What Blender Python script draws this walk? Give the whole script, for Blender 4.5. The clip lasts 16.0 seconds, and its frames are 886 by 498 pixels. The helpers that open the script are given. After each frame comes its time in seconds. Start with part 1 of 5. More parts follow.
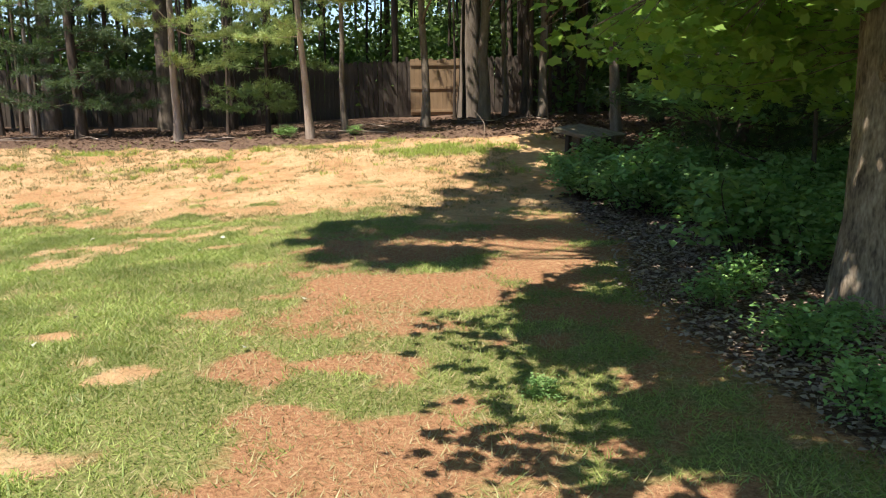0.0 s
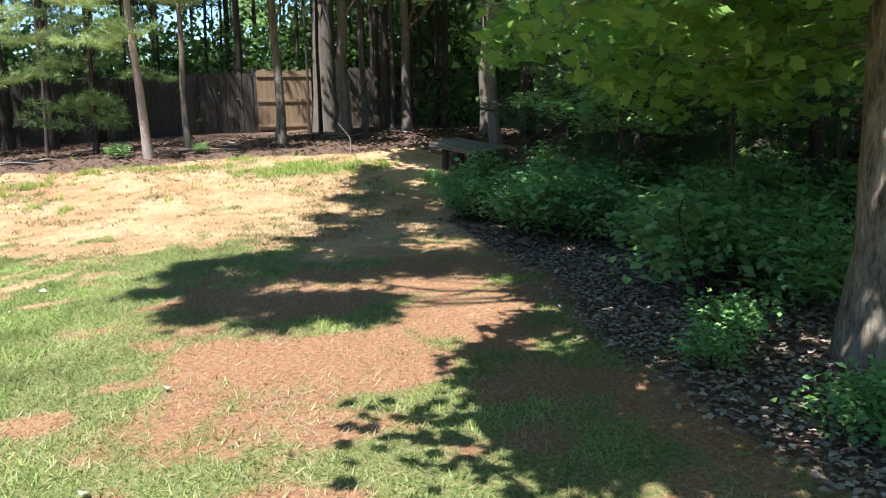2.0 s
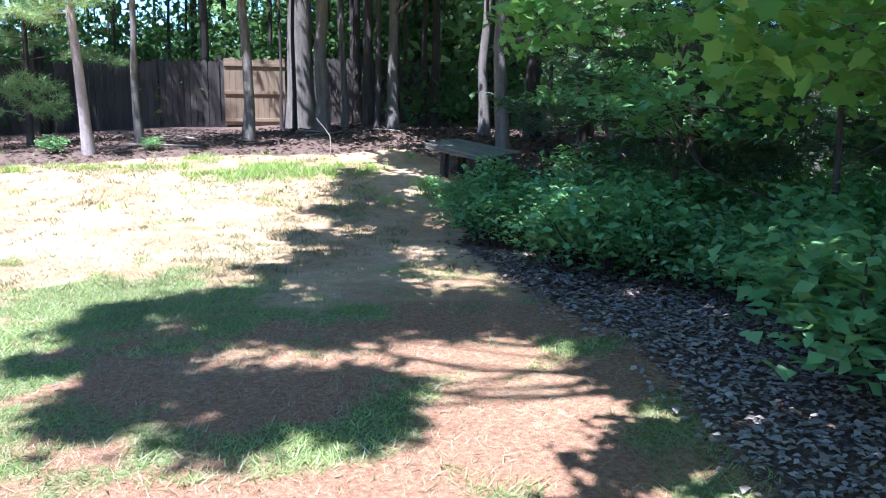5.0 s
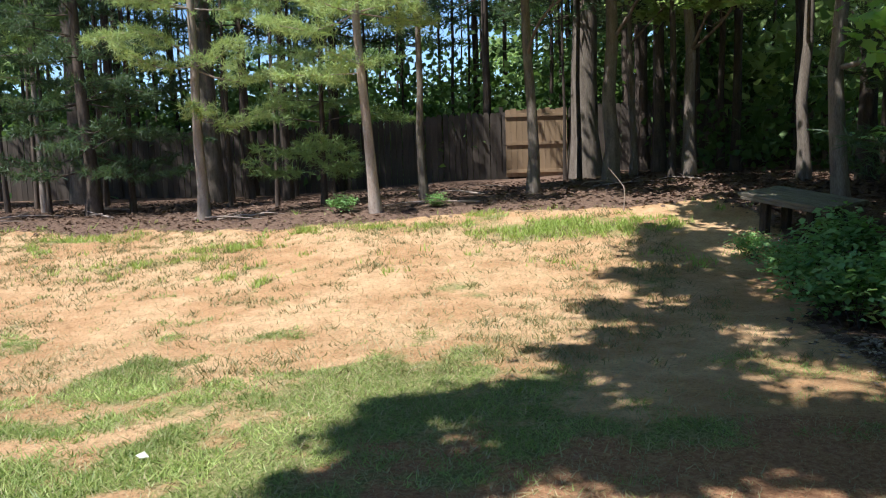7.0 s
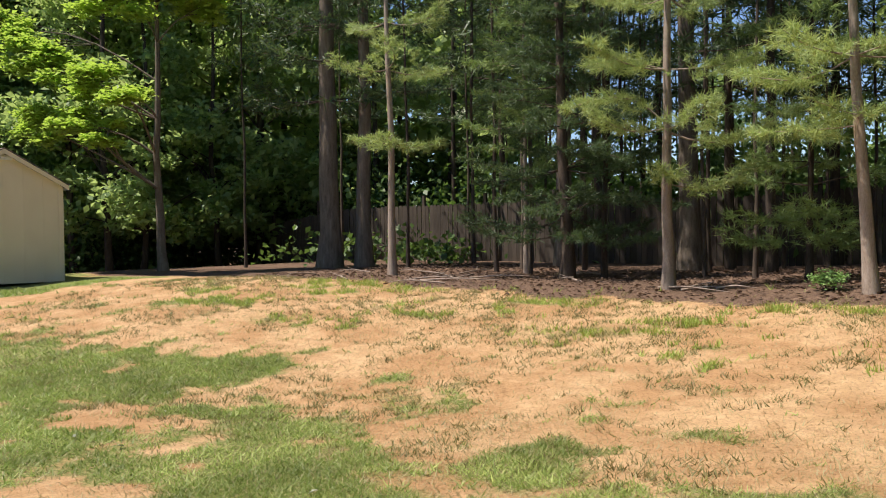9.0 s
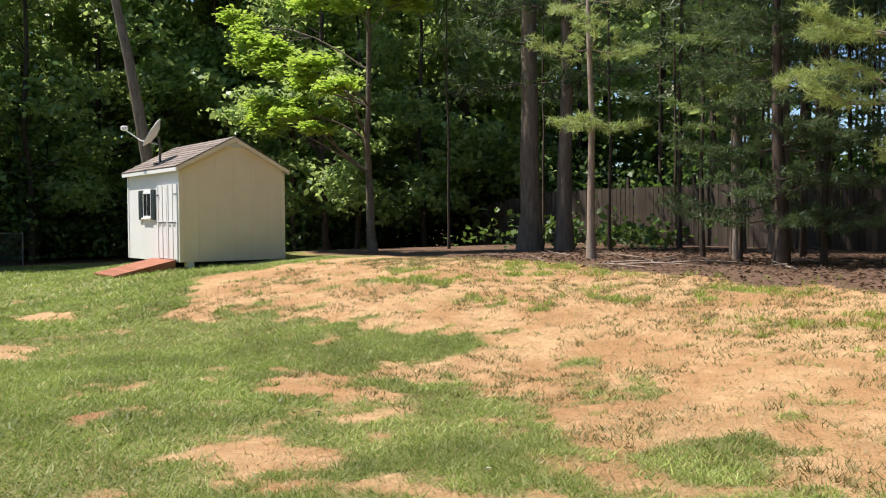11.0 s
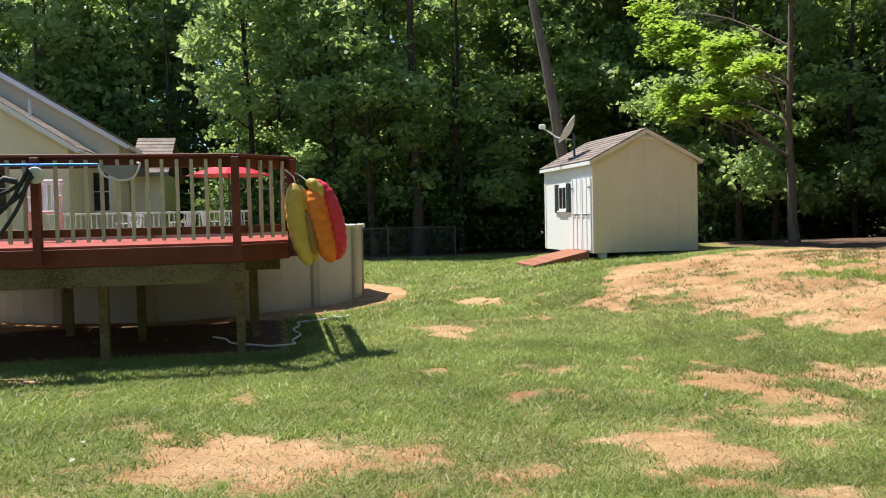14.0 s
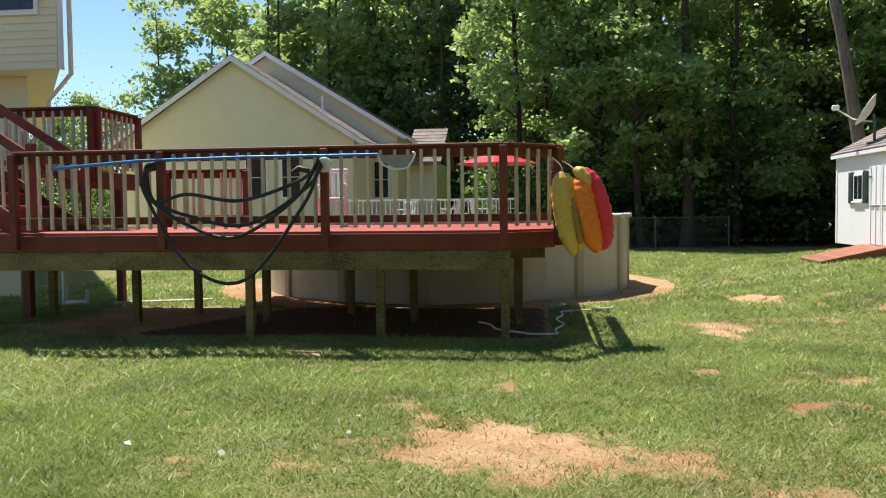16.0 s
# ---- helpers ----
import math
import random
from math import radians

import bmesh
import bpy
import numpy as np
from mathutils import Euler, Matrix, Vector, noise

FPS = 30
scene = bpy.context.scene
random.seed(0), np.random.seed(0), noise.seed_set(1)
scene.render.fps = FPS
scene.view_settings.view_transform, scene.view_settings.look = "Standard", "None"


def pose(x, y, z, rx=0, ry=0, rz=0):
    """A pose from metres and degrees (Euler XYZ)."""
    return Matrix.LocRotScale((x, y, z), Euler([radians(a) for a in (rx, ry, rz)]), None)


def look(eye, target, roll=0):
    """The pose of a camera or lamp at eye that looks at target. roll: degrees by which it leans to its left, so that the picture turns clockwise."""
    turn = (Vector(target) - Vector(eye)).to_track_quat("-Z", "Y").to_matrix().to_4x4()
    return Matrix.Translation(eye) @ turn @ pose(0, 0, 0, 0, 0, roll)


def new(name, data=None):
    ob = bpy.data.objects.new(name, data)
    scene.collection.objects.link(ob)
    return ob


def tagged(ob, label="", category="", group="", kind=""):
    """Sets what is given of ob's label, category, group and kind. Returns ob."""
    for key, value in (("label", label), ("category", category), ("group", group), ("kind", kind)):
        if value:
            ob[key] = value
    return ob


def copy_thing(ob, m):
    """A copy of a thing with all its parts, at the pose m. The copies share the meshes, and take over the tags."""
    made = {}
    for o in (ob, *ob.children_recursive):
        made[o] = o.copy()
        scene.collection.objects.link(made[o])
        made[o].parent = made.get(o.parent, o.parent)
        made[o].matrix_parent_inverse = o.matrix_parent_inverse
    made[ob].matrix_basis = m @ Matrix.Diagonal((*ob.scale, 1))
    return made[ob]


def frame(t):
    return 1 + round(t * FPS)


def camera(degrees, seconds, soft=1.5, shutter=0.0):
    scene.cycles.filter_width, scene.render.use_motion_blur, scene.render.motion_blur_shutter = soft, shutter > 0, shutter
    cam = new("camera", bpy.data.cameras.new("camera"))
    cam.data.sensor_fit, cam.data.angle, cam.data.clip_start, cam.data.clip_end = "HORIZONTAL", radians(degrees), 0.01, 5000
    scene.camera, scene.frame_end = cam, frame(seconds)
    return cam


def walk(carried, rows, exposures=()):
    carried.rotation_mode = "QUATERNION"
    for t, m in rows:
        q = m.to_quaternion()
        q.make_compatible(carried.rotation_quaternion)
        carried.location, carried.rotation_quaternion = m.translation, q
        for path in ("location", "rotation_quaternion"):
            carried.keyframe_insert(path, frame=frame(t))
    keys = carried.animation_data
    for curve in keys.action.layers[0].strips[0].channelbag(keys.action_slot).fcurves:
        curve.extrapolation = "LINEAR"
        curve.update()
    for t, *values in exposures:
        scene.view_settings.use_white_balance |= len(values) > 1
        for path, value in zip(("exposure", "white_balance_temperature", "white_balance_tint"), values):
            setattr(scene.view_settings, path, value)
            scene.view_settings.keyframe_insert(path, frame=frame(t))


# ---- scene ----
cam = camera(56.9, 16.0, 1.1)
METRES, EYE, TILT, LEAN, TURN = 6.8, 1.5, 0.0, -2.0, -2.8
ROWS = [
    (0.0, 0.0, 0.0, 0.0, -0.48, -10.76, 2.51),
    (0.5, -0.0226, 0.0546, -0.0013, -2.65, -10.1, 3.18),
    (1.0, -0.0426, 0.1127, 0.0002, -7.85, -9.96, 3.16),
    (1.5, -0.0497, 0.1701, -0.0022, -9.24, -10.37, 2.48),
    (2.0, -0.0547, 0.231, -0.0046, -11.56, -10.3, 2.87),
    (2.5, -0.0522, 0.2942, -0.0066, -15.59, -10.04, 1.99),
    (3.0, -0.045, 0.3545, -0.0078, -16.45, -10.29, 1.24),
    (5.5, -0.0461, 0.6059, -0.0159, -10.52, -10.22, 1.47),
    (6.0, -0.0499, 0.6545, -0.0128, -5.68, -9.8, 2.19),
    (6.5, -0.0598, 0.7021, -0.0133, 0.39, -8.3, 3.34),
    (7.0, -0.0653, 0.7473, -0.0114, 5.42, -6.22, 3.86),
    (7.5, -0.0575, 0.7991, -0.0136, 15.12, -3.65, 2.81),
    (8.0, -0.0584, 0.843, -0.0157, 26.72, -1.93, 2.79),
    (8.5, -0.0574, 0.8762, -0.0155, 34.35, -0.45, 2.57),
    (11.0, -0.0379, 0.9157, -0.0182, 53.64, -0.41, 1.48),
    (11.5, -0.04, 0.9113, -0.0187, 59.84, -0.44, 1.45),
    (12.0, -0.0426, 0.9043, -0.0179, 65.82, -0.39, 1.3),
    (12.5, -0.0427, 0.8993, -0.0176, 70.63, -0.16, 1.3),
    (13.0, -0.0436, 0.8974, -0.0187, 74.35, -0.36, 1.33),
    (13.5, -0.0464, 0.8969, -0.0189, 77.82, -0.51, 1.57),
    (14.0, -0.0478, 0.8928, -0.0189, 81.4, -0.25, 1.57),
    (14.5, -0.0486, 0.8894, -0.0185, 86.28, -0.5, 1.69),
    (15.0, -0.0551, 0.8828, -0.0171, 89.74, -0.42, 2.08),
    (15.5, -0.062, 0.8793, -0.0171, 93.74, -0.2, 1.4),
    (16.0, -0.0718, 0.8891, -0.0168, 99.71, -0.78, 0.29),
]
EXPOSURES = [(0.0, 0.93, 6350, 12), (1.0, 1.02, 6050, 11), (2.0, 1.24, 5450, 11), (3.0, 1.75, 4750, 13), (5.5, 1.88, 4550, 18), (6.0, 1.65, 4600, 17), (6.5, 1.17, 4900, 13), (7.0, 0.85, 5550, 11), (7.5, 0.6, 6050, 12), (8.0, 0.57, 6400, 13), (8.5, 0.57, 6400, 14), (11.0, 0.64, 6350, 14), (14.0, 0.72, 6200, 12), (16.0, 0.72, 6200, 11)]
walk(cam, [(t, pose(0, 0, EYE, TILT, LEAN, TURN) @ pose(METRES * x, METRES * y, METRES * z, 90 + pitch, roll, yaw)) for t, x, y, z, yaw, pitch, roll in ROWS], EXPOSURES)

# ---- daylight ----
SUN_WAY = Vector((-0.356, -0.33, 1.0)).normalized()
sky_world = bpy.data.worlds.new("sky")
scene.world = sky_world
sky_world.use_nodes = True
sky_nodes = sky_world.node_tree.nodes
sky_tex = sky_nodes.new("ShaderNodeTexSky")
sky_tex.sky_type, sky_tex.sun_disc = "NISHITA", False
sky_tex.sun_elevation = math.asin(SUN_WAY.z)
sky_tex.sun_rotation = math.atan2(SUN_WAY.x, SUN_WAY.y)
sky_tex.air_density, sky_tex.dust_density, sky_tex.ozone_density = 1.0, 0.0, 4.0
sky_nodes["Background"].inputs["Strength"].default_value = 0.1
sky_world.node_tree.links.new(sky_tex.outputs[0], sky_nodes["Background"].inputs["Color"])
sun = new("sun", bpy.data.lights.new("sun", "SUN"))
sun.data.energy, sun.data.angle, sun.data.color = 5.0, radians(0.53), (1.0, 0.93, 0.8)
sun.matrix_world = look(SUN_WAY * 60, (0, 0, 0))


# ---- materials ----
def material(name, colours, rough=0.8, scale=8.0, bump=0.15, metal=0.0, stretch=(1, 1, 1), fine=None, vary=0.0, spec=0.3, coat=0.0):
    """A surface whose colour wanders between colours at two scales, with grain and relief."""
    m = bpy.data.materials.new(name)
    m.use_nodes = True
    nt = m.node_tree
    n, link = nt.nodes, nt.links.new
    b = n["Principled BSDF"]
    co = n.new("ShaderNodeTexCoord")
    mp = n.new("ShaderNodeMapping")
    mp.inputs["Scale"].default_value = stretch
    link(co.outputs["Object"], mp.inputs["Vector"])
    big = n.new("ShaderNodeTexNoise")
    big.inputs["Scale"].default_value, big.inputs["Detail"].default_value = scale, 4
    small = n.new("ShaderNodeTexNoise")
    small.inputs["Scale"].default_value, small.inputs["Detail"].default_value = fine or scale * 9, 5
    link(mp.outputs[0], big.inputs["Vector"])
    link(mp.outputs[0], small.inputs["Vector"])
    mix = n.new("ShaderNodeMath")
    mix.operation = "MULTIPLY_ADD"
    mix.inputs[1].default_value, mix.inputs[2].default_value = 0.45, 0.0
    link(small.outputs["Fac"], mix.inputs[0])
    add = n.new("ShaderNodeMath")
    add.operation = "MULTIPLY_ADD"
    add.inputs[1].default_value = 0.55
    link(big.outputs["Fac"], add.inputs[0])
    link(mix.outputs[0], add.inputs[2])
    ramp = n.new("ShaderNodeValToRGB")
    ramp.color_ramp.elements[0].position, ramp.color_ramp.elements[1].position = 0.34, 0.66
    ramp.color_ramp.elements[0].color = (*colours[0], 1)
    ramp.color_ramp.elements[1].color = (*colours[-1], 1)
    if len(colours) == 3:
        ramp.color_ramp.elements.new(0.5).color = (*colours[1], 1)
    link(add.outputs[0], ramp.inputs[0])
    out = ramp.outputs[0]
    if vary:
        info = n.new("ShaderNodeObjectInfo")
        hsv = n.new("ShaderNodeHueSaturation")
        mr = n.new("ShaderNodeMapRange")
        mr.inputs["To Min"].default_value, mr.inputs["To Max"].default_value = 1 - vary, 1 + vary
        link(info.outputs["Random"], mr.inputs["Value"])
        link(mr.outputs[0], hsv.inputs["Value"])
        link(out, hsv.inputs["Color"])
        out = hsv.outputs[0]
    link(out, b.inputs["Base Color"])
    b.inputs["Roughness"].default_value, b.inputs["Metallic"].default_value = rough, metal
    b.inputs["Specular IOR Level"].default_value, b.inputs["Coat Weight"].default_value = spec, coat
    if bump:
        bp = n.new("ShaderNodeBump")
        bp.inputs["Strength"].default_value, bp.inputs["Distance"].default_value = bump, 0.01
        link(add.outputs[0], bp.inputs["Height"])
        link(bp.outputs[0], b.inputs["Normal"])
    return m


def leaf_material(name, dark, light, through_colour, rough=0.5, share=0.35, patches=0.0):
    """Thin leaves: each leaf its own tone, and some light comes through."""
    m = bpy.data.materials.new(name)
    m.use_nodes = True
    nt = m.node_tree
    n, link = nt.nodes, nt.links.new
    b, out = n["Principled BSDF"], n["Material Output"]
    geo = n.new("ShaderNodeNewGeometry")
    ramp = n.new("ShaderNodeValToRGB")
    ramp.color_ramp.elements[0].color, ramp.color_ramp.elements[1].color = (*dark, 1), (*light, 1)
    link(geo.outputs["Random Per Island"], ramp.inputs[0])
    info = n.new("ShaderNodeObjectInfo")
    hsv = n.new("ShaderNodeHueSaturation")
    mr = n.new("ShaderNodeMapRange")
    mr.inputs["To Min"].default_value, mr.inputs["To Max"].default_value = 0.8, 1.2
    link(info.outputs["Random"], mr.inputs["Value"])
    link(mr.outputs[0], hsv.inputs["Value"])
    link(ramp.outputs[0], hsv.inputs["Color"])
    if patches:
        co = n.new("ShaderNodeTexCoord")
        tone = n.new("ShaderNodeTexNoise")
        tone.inputs["Scale"].default_value, tone.inputs["Detail"].default_value = patches, 4
        link(co.outputs["Object"], tone.inputs["Vector"])
        wide = n.new("ShaderNodeMapRange")
        wide.inputs["From Min"].default_value, wide.inputs["From Max"].default_value = 0.36, 0.64
        wide.inputs["To Min"].default_value, wide.inputs["To Max"].default_value = 0.5, 1.3
        link(tone.outputs["Fac"], wide.inputs["Value"])
        both = n.new("ShaderNodeMath")
        both.operation = "MULTIPLY"
        link(mr.outputs[0], both.inputs[0])
        link(wide.outputs[0], both.inputs[1])
        link(both.outputs[0], hsv.inputs["Value"])
    link(hsv.outputs[0], b.inputs["Base Color"])
    b.inputs["Roughness"].default_value, b.inputs["Specular IOR Level"].default_value = rough, 0.35
    tr = n.new("ShaderNodeBsdfTranslucent")
    tr.inputs["Color"].default_value = (*through_colour, 1)
    mix = n.new("ShaderNodeMixShader")
    mix.inputs[0].default_value = share
    link(b.outputs[0], mix.inputs[1])
    link(tr.outputs[0], mix.inputs[2])
    link(mix.outputs[0], out.inputs["Surface"])
    return m


def ground_material():
    m = bpy.data.materials.new("yard_ground")
    m.use_nodes = True
    nt = m.node_tree
    n, link = nt.nodes, nt.links.new
    b = n["Principled BSDF"]
    co = n.new("ShaderNodeTexCoord")

    def noise_tex(scale, detail=4, rough=0.6):
        t = n.new("ShaderNodeTexNoise")
        t.inputs["Scale"].default_value, t.inputs["Detail"].default_value, t.inputs["Roughness"].default_value = scale, detail, rough
        link(co.outputs["Object"], t.inputs["Vector"])
        return t.outputs["Fac"]

    def ramp(fac, stops):
        r = n.new("ShaderNodeValToRGB")
        e = r.color_ramp.elements
        e[0].position, e[0].color = stops[0][0], (*stops[0][1], 1)
        e[1].position, e[1].color = stops[-1][0], (*stops[-1][1], 1)
        for p, c in stops[1:-1]:
            e.new(p).color = (*c, 1)
        link(fac, r.inputs[0])
        return r.outputs[0]

    def blend(fac, a, c):
        x = n.new("ShaderNodeMix")
        x.data_type = "RGBA"
        link(fac, x.inputs["Factor"])
        link(a, x.inputs["A"])
        link(c, x.inputs["B"])
        return x.outputs["Result"]

    def edge(name, wobble, low=0.42, high=0.58):
        """The share of one cover, its edge broken up by fine noise."""
        at = n.new("ShaderNodeAttribute")
        at.attribute_name = name
        ad = n.new("ShaderNodeMath")
        ad.operation = "MULTIPLY_ADD"
        ad.inputs[1].default_value, ad.inputs[2].default_value = 1.5, -0.75
        link(wobble, ad.inputs[0])
        su = n.new("ShaderNodeMath")
        su.operation = "ADD"
        link(at.outputs["Fac"], su.inputs[0])
        link(ad.outputs[0], su.inputs[1])
        mr = n.new("ShaderNodeMapRange")
        mr.inputs["From Min"].default_value, mr.inputs["From Max"].default_value = low, high
        link(su.outputs[0], mr.inputs["Value"])
        return mr.outputs[0]

    fine, mid, wide, grit = noise_tex(34, 6, 0.7), noise_tex(6, 5), noise_tex(0.8, 4), noise_tex(140, 3)
    sand = ramp(mid, [(0.3, (0.4, 0.25, 0.12)), (0.5, (0.57, 0.36, 0.185)), (0.66, (0.69, 0.465, 0.26))])
    crumbs = ramp(fine, [(0.36, (0.23, 0.145, 0.075)), (0.47, (0.54, 0.35, 0.2)), (0.62, (0.63, 0.42, 0.225))])
    half = n.new("ShaderNodeValue")
    half.outputs[0].default_value = 0.5
    sand = blend(half.outputs[0], sand, crumbs)
    drift = ramp(wide, [(0.42, (0.8, 0.72, 0.66)), (0.58, (1.0, 1.0, 1.0))])
    tint = n.new("ShaderNodeMix")
    tint.data_type, tint.blend_type = "RGBA", "MULTIPLY"
    tint.inputs["Factor"].default_value = 1.0
    link(sand, tint.inputs["A"])
    link(drift, tint.inputs["B"])
    sand = tint.outputs["Result"]
    soil = ramp(fine, [(0.3, (0.2, 0.095, 0.05)), (0.5, (0.37, 0.19, 0.1)), (0.7, (0.5, 0.3, 0.165))])
    thatch = ramp(fine, [(0.3, (0.1, 0.125, 0.035)), (0.5, (0.21, 0.22, 0.075)), (0.68, (0.42, 0.36, 0.165))])
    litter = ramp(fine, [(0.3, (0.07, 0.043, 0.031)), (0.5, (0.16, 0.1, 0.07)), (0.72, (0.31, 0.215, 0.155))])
    rough_edge = noise_tex(9, 8, 0.75)
    c = blend(edge("soil", rough_edge, 0.35, 0.65), sand, soil)
    c = blend(edge("lawn", rough_edge, 0.28, 0.72), c, thatch)
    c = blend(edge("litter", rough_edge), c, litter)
    link(c, b.inputs["Base Color"])
    b.inputs["Roughness"].default_value, b.inputs["Specular IOR Level"].default_value = 0.95, 0.1
    hsum = n.new("ShaderNodeMath")
    hsum.operation = "MULTIPLY_ADD"
    hsum.inputs[1].default_value = 0.35
    link(grit, hsum.inputs[0])
    link(fine, hsum.inputs[2])
    bp = n.new("ShaderNodeBump")
    bp.inputs["Strength"].default_value, bp.inputs["Distance"].default_value = 0.8, 0.04
    link(hsum.outputs[0], bp.inputs["Height"])
    link(bp.outputs[0], b.inputs["Normal"])
    return m


BARK = material("grey_brown_bark", [(0.07, 0.052, 0.038), (0.22, 0.17, 0.12), (0.38, 0.31, 0.23)], 0.95, 6, 1.0, stretch=(3, 3, 0.8), fine=22)
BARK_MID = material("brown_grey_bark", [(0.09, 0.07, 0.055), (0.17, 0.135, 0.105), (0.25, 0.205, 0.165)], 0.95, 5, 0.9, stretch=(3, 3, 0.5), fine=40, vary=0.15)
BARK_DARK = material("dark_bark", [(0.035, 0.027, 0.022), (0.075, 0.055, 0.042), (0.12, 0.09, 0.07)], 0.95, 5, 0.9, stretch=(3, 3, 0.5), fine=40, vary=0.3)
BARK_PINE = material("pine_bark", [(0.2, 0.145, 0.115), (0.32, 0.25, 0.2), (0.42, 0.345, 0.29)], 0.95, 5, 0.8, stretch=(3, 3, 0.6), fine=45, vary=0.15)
LEAF = leaf_material("broad_leaf", (0.11, 0.2, 0.065), (0.34, 0.44, 0.17), (0.5, 0.64, 0.2), rough=0.4, share=0.45)
LEAF_SUN = leaf_material("maple_leaf", (0.13, 0.26, 0.05), (0.28, 0.43, 0.1), (0.4, 0.62, 0.1), share=0.42)
LEAF_SHRUB = leaf_material("shrub_leaf", (0.16, 0.31, 0.1), (0.35, 0.51, 0.19), (0.32, 0.52, 0.12), rough=0.4, share=0.35)
# One pine needle in three tones; sun and shade are put into the colour.
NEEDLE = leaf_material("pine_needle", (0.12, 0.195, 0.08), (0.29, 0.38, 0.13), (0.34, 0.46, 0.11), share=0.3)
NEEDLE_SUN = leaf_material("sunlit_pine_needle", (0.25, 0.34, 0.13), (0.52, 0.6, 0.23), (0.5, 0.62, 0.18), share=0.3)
# Sunlight on the shed's maple is put into this lighter leaf colour.
LEAF_SUNLIT = leaf_material("sunlit_maple_leaf", (0.22, 0.35, 0.05), (0.42, 0.55, 0.11), (0.55, 0.75, 0.1), share=0.42)
NEEDLE_SHADE = leaf_material("shaded_pine_needle", (0.045, 0.08, 0.04), (0.1, 0.145, 0.06), (0.13, 0.2, 0.06), share=0.3)
TALL_BLADE = leaf_material("tall_grass_blade", (0.24, 0.32, 0.06), (0.42, 0.48, 0.12), (0.42, 0.52, 0.1), share=0.35)
BLADE = leaf_material("grass_blade", (0.15, 0.205, 0.05), (0.4, 0.43, 0.135), (0.34, 0.47, 0.11), share=0.35, patches=1.1)
BLADE_DRY = leaf_material("dry_grass", (0.32, 0.26, 0.12), (0.52, 0.44, 0.23), (0.4, 0.34, 0.16), share=0.25)
TUFT = leaf_material("sparse_tuft", (0.13, 0.13, 0.045), (0.34, 0.28, 0.12), (0.25, 0.25, 0.08), share=0.25)
LEAF_DEEP = leaf_material("brush_leaf", (0.05, 0.1, 0.03), (0.13, 0.2, 0.06), (0.16, 0.27, 0.05))
DEAD_LEAF = leaf_material("fallen_leaf", (0.22, 0.16, 0.12), (0.5, 0.39, 0.3), (0.2, 0.14, 0.09), rough=0.75, share=0.1)
WOOD_LEAF = leaf_material("woodland_litter", (0.07, 0.04, 0.028), (0.24, 0.15, 0.1), (0.12, 0.08, 0.05), rough=0.8, share=0.1)
UPRIGHT = material("tan_pool_upright", [(0.4, 0.35, 0.28), (0.48, 0.43, 0.35)], 0.5, 4, 0.05)
RED_STAIN = material("red_stained_wood", [(0.12, 0.032, 0.02), (0.19, 0.052, 0.033)], 0.6, 3, 0.25, stretch=(1, 1, 1), fine=60, vary=0.12)
RED_DECK = material("red_deck_boards", [(0.3, 0.05, 0.035), (0.4, 0.085, 0.06)], 0.6, 3, 0.25, fine=60, vary=0.12)
TREATED = material("greenish_treated_lumber", [(0.07, 0.053, 0.028), (0.2, 0.155, 0.08), (0.29, 0.235, 0.13)], 0.85, 3, 0.4, stretch=(1, 0.5, 1), fine=50, vary=0.15)
BALUSTER = material("cream_painted_wood", [(0.5, 0.44, 0.34), (0.62, 0.56, 0.45)], 0.6, 5, 0.15, vary=0.08)
# Warm shade is put into the gable's colour, sunlight into the front's white.
SHED_CREAM_SHADE = material("cream_shaded_shed_paint", [(0.8, 0.68, 0.49), (0.87, 0.75, 0.56)], 0.65, 2, 0.12, fine=70)
SHED_WHITE_SUN = material("white_sunlit_shed_paint", [(0.82, 0.82, 0.81), (0.88, 0.88, 0.87)], 0.6, 2, 0.12, fine=70)
SHED_TRIM = material("white_trim", [(0.82, 0.82, 0.81), (0.88, 0.88, 0.87)], 0.55, 4, 0.08)
SHINGLE = material("grey_brown_shingle", [(0.16, 0.13, 0.115), (0.26, 0.215, 0.19), (0.33, 0.28, 0.25)], 0.95, 3, 0.5, fine=90, vary=0.18)
YELLOW = material("pale_yellow_siding", [(0.78, 0.73, 0.53), (0.85, 0.8, 0.6)], 0.6, 1.2, 0.05, fine=30)
POOL_WALL = material("almond_pool_wall", [(0.5, 0.46, 0.4), (0.6, 0.56, 0.5)], 0.45, 1.5, 0.05, fine=25, spec=0.4)
POOL_RIM = material("pale_pool_rim", [(0.66, 0.65, 0.6), (0.74, 0.73, 0.69)], 0.4, 4, 0.03)
FENCE_WOOD = material("weathered_fence_board", [(0.045, 0.035, 0.028), (0.08, 0.063, 0.05), (0.12, 0.095, 0.075)], 0.9, 2, 0.4, stretch=(4, 4, 0.6), fine=40, vary=0.2)
GALV = material("galvanised_steel", [(0.1, 0.1, 0.1), (0.16, 0.16, 0.16)], 0.5, 12, 0.05, metal=0.6)
PLASTIC_WHITE = material("white_plastic", [(0.7, 0.7, 0.68), (0.8, 0.8, 0.78)], 0.4, 6, 0.02)
DARK = material("dark_window_glass", [(0.012, 0.014, 0.016), (0.03, 0.034, 0.036)], 0.08, 2, 0.0, spec=0.6)
SHUTTER = material("dark_green_shutter", [(0.03, 0.045, 0.045), (0.05, 0.07, 0.07)], 0.6, 6, 0.1)
RAMP_RED = material("red_brown_ramp_wood", [(0.27, 0.1, 0.055), (0.36, 0.15, 0.09)], 0.75, 4, 0.3, fine=50, vary=0.12)
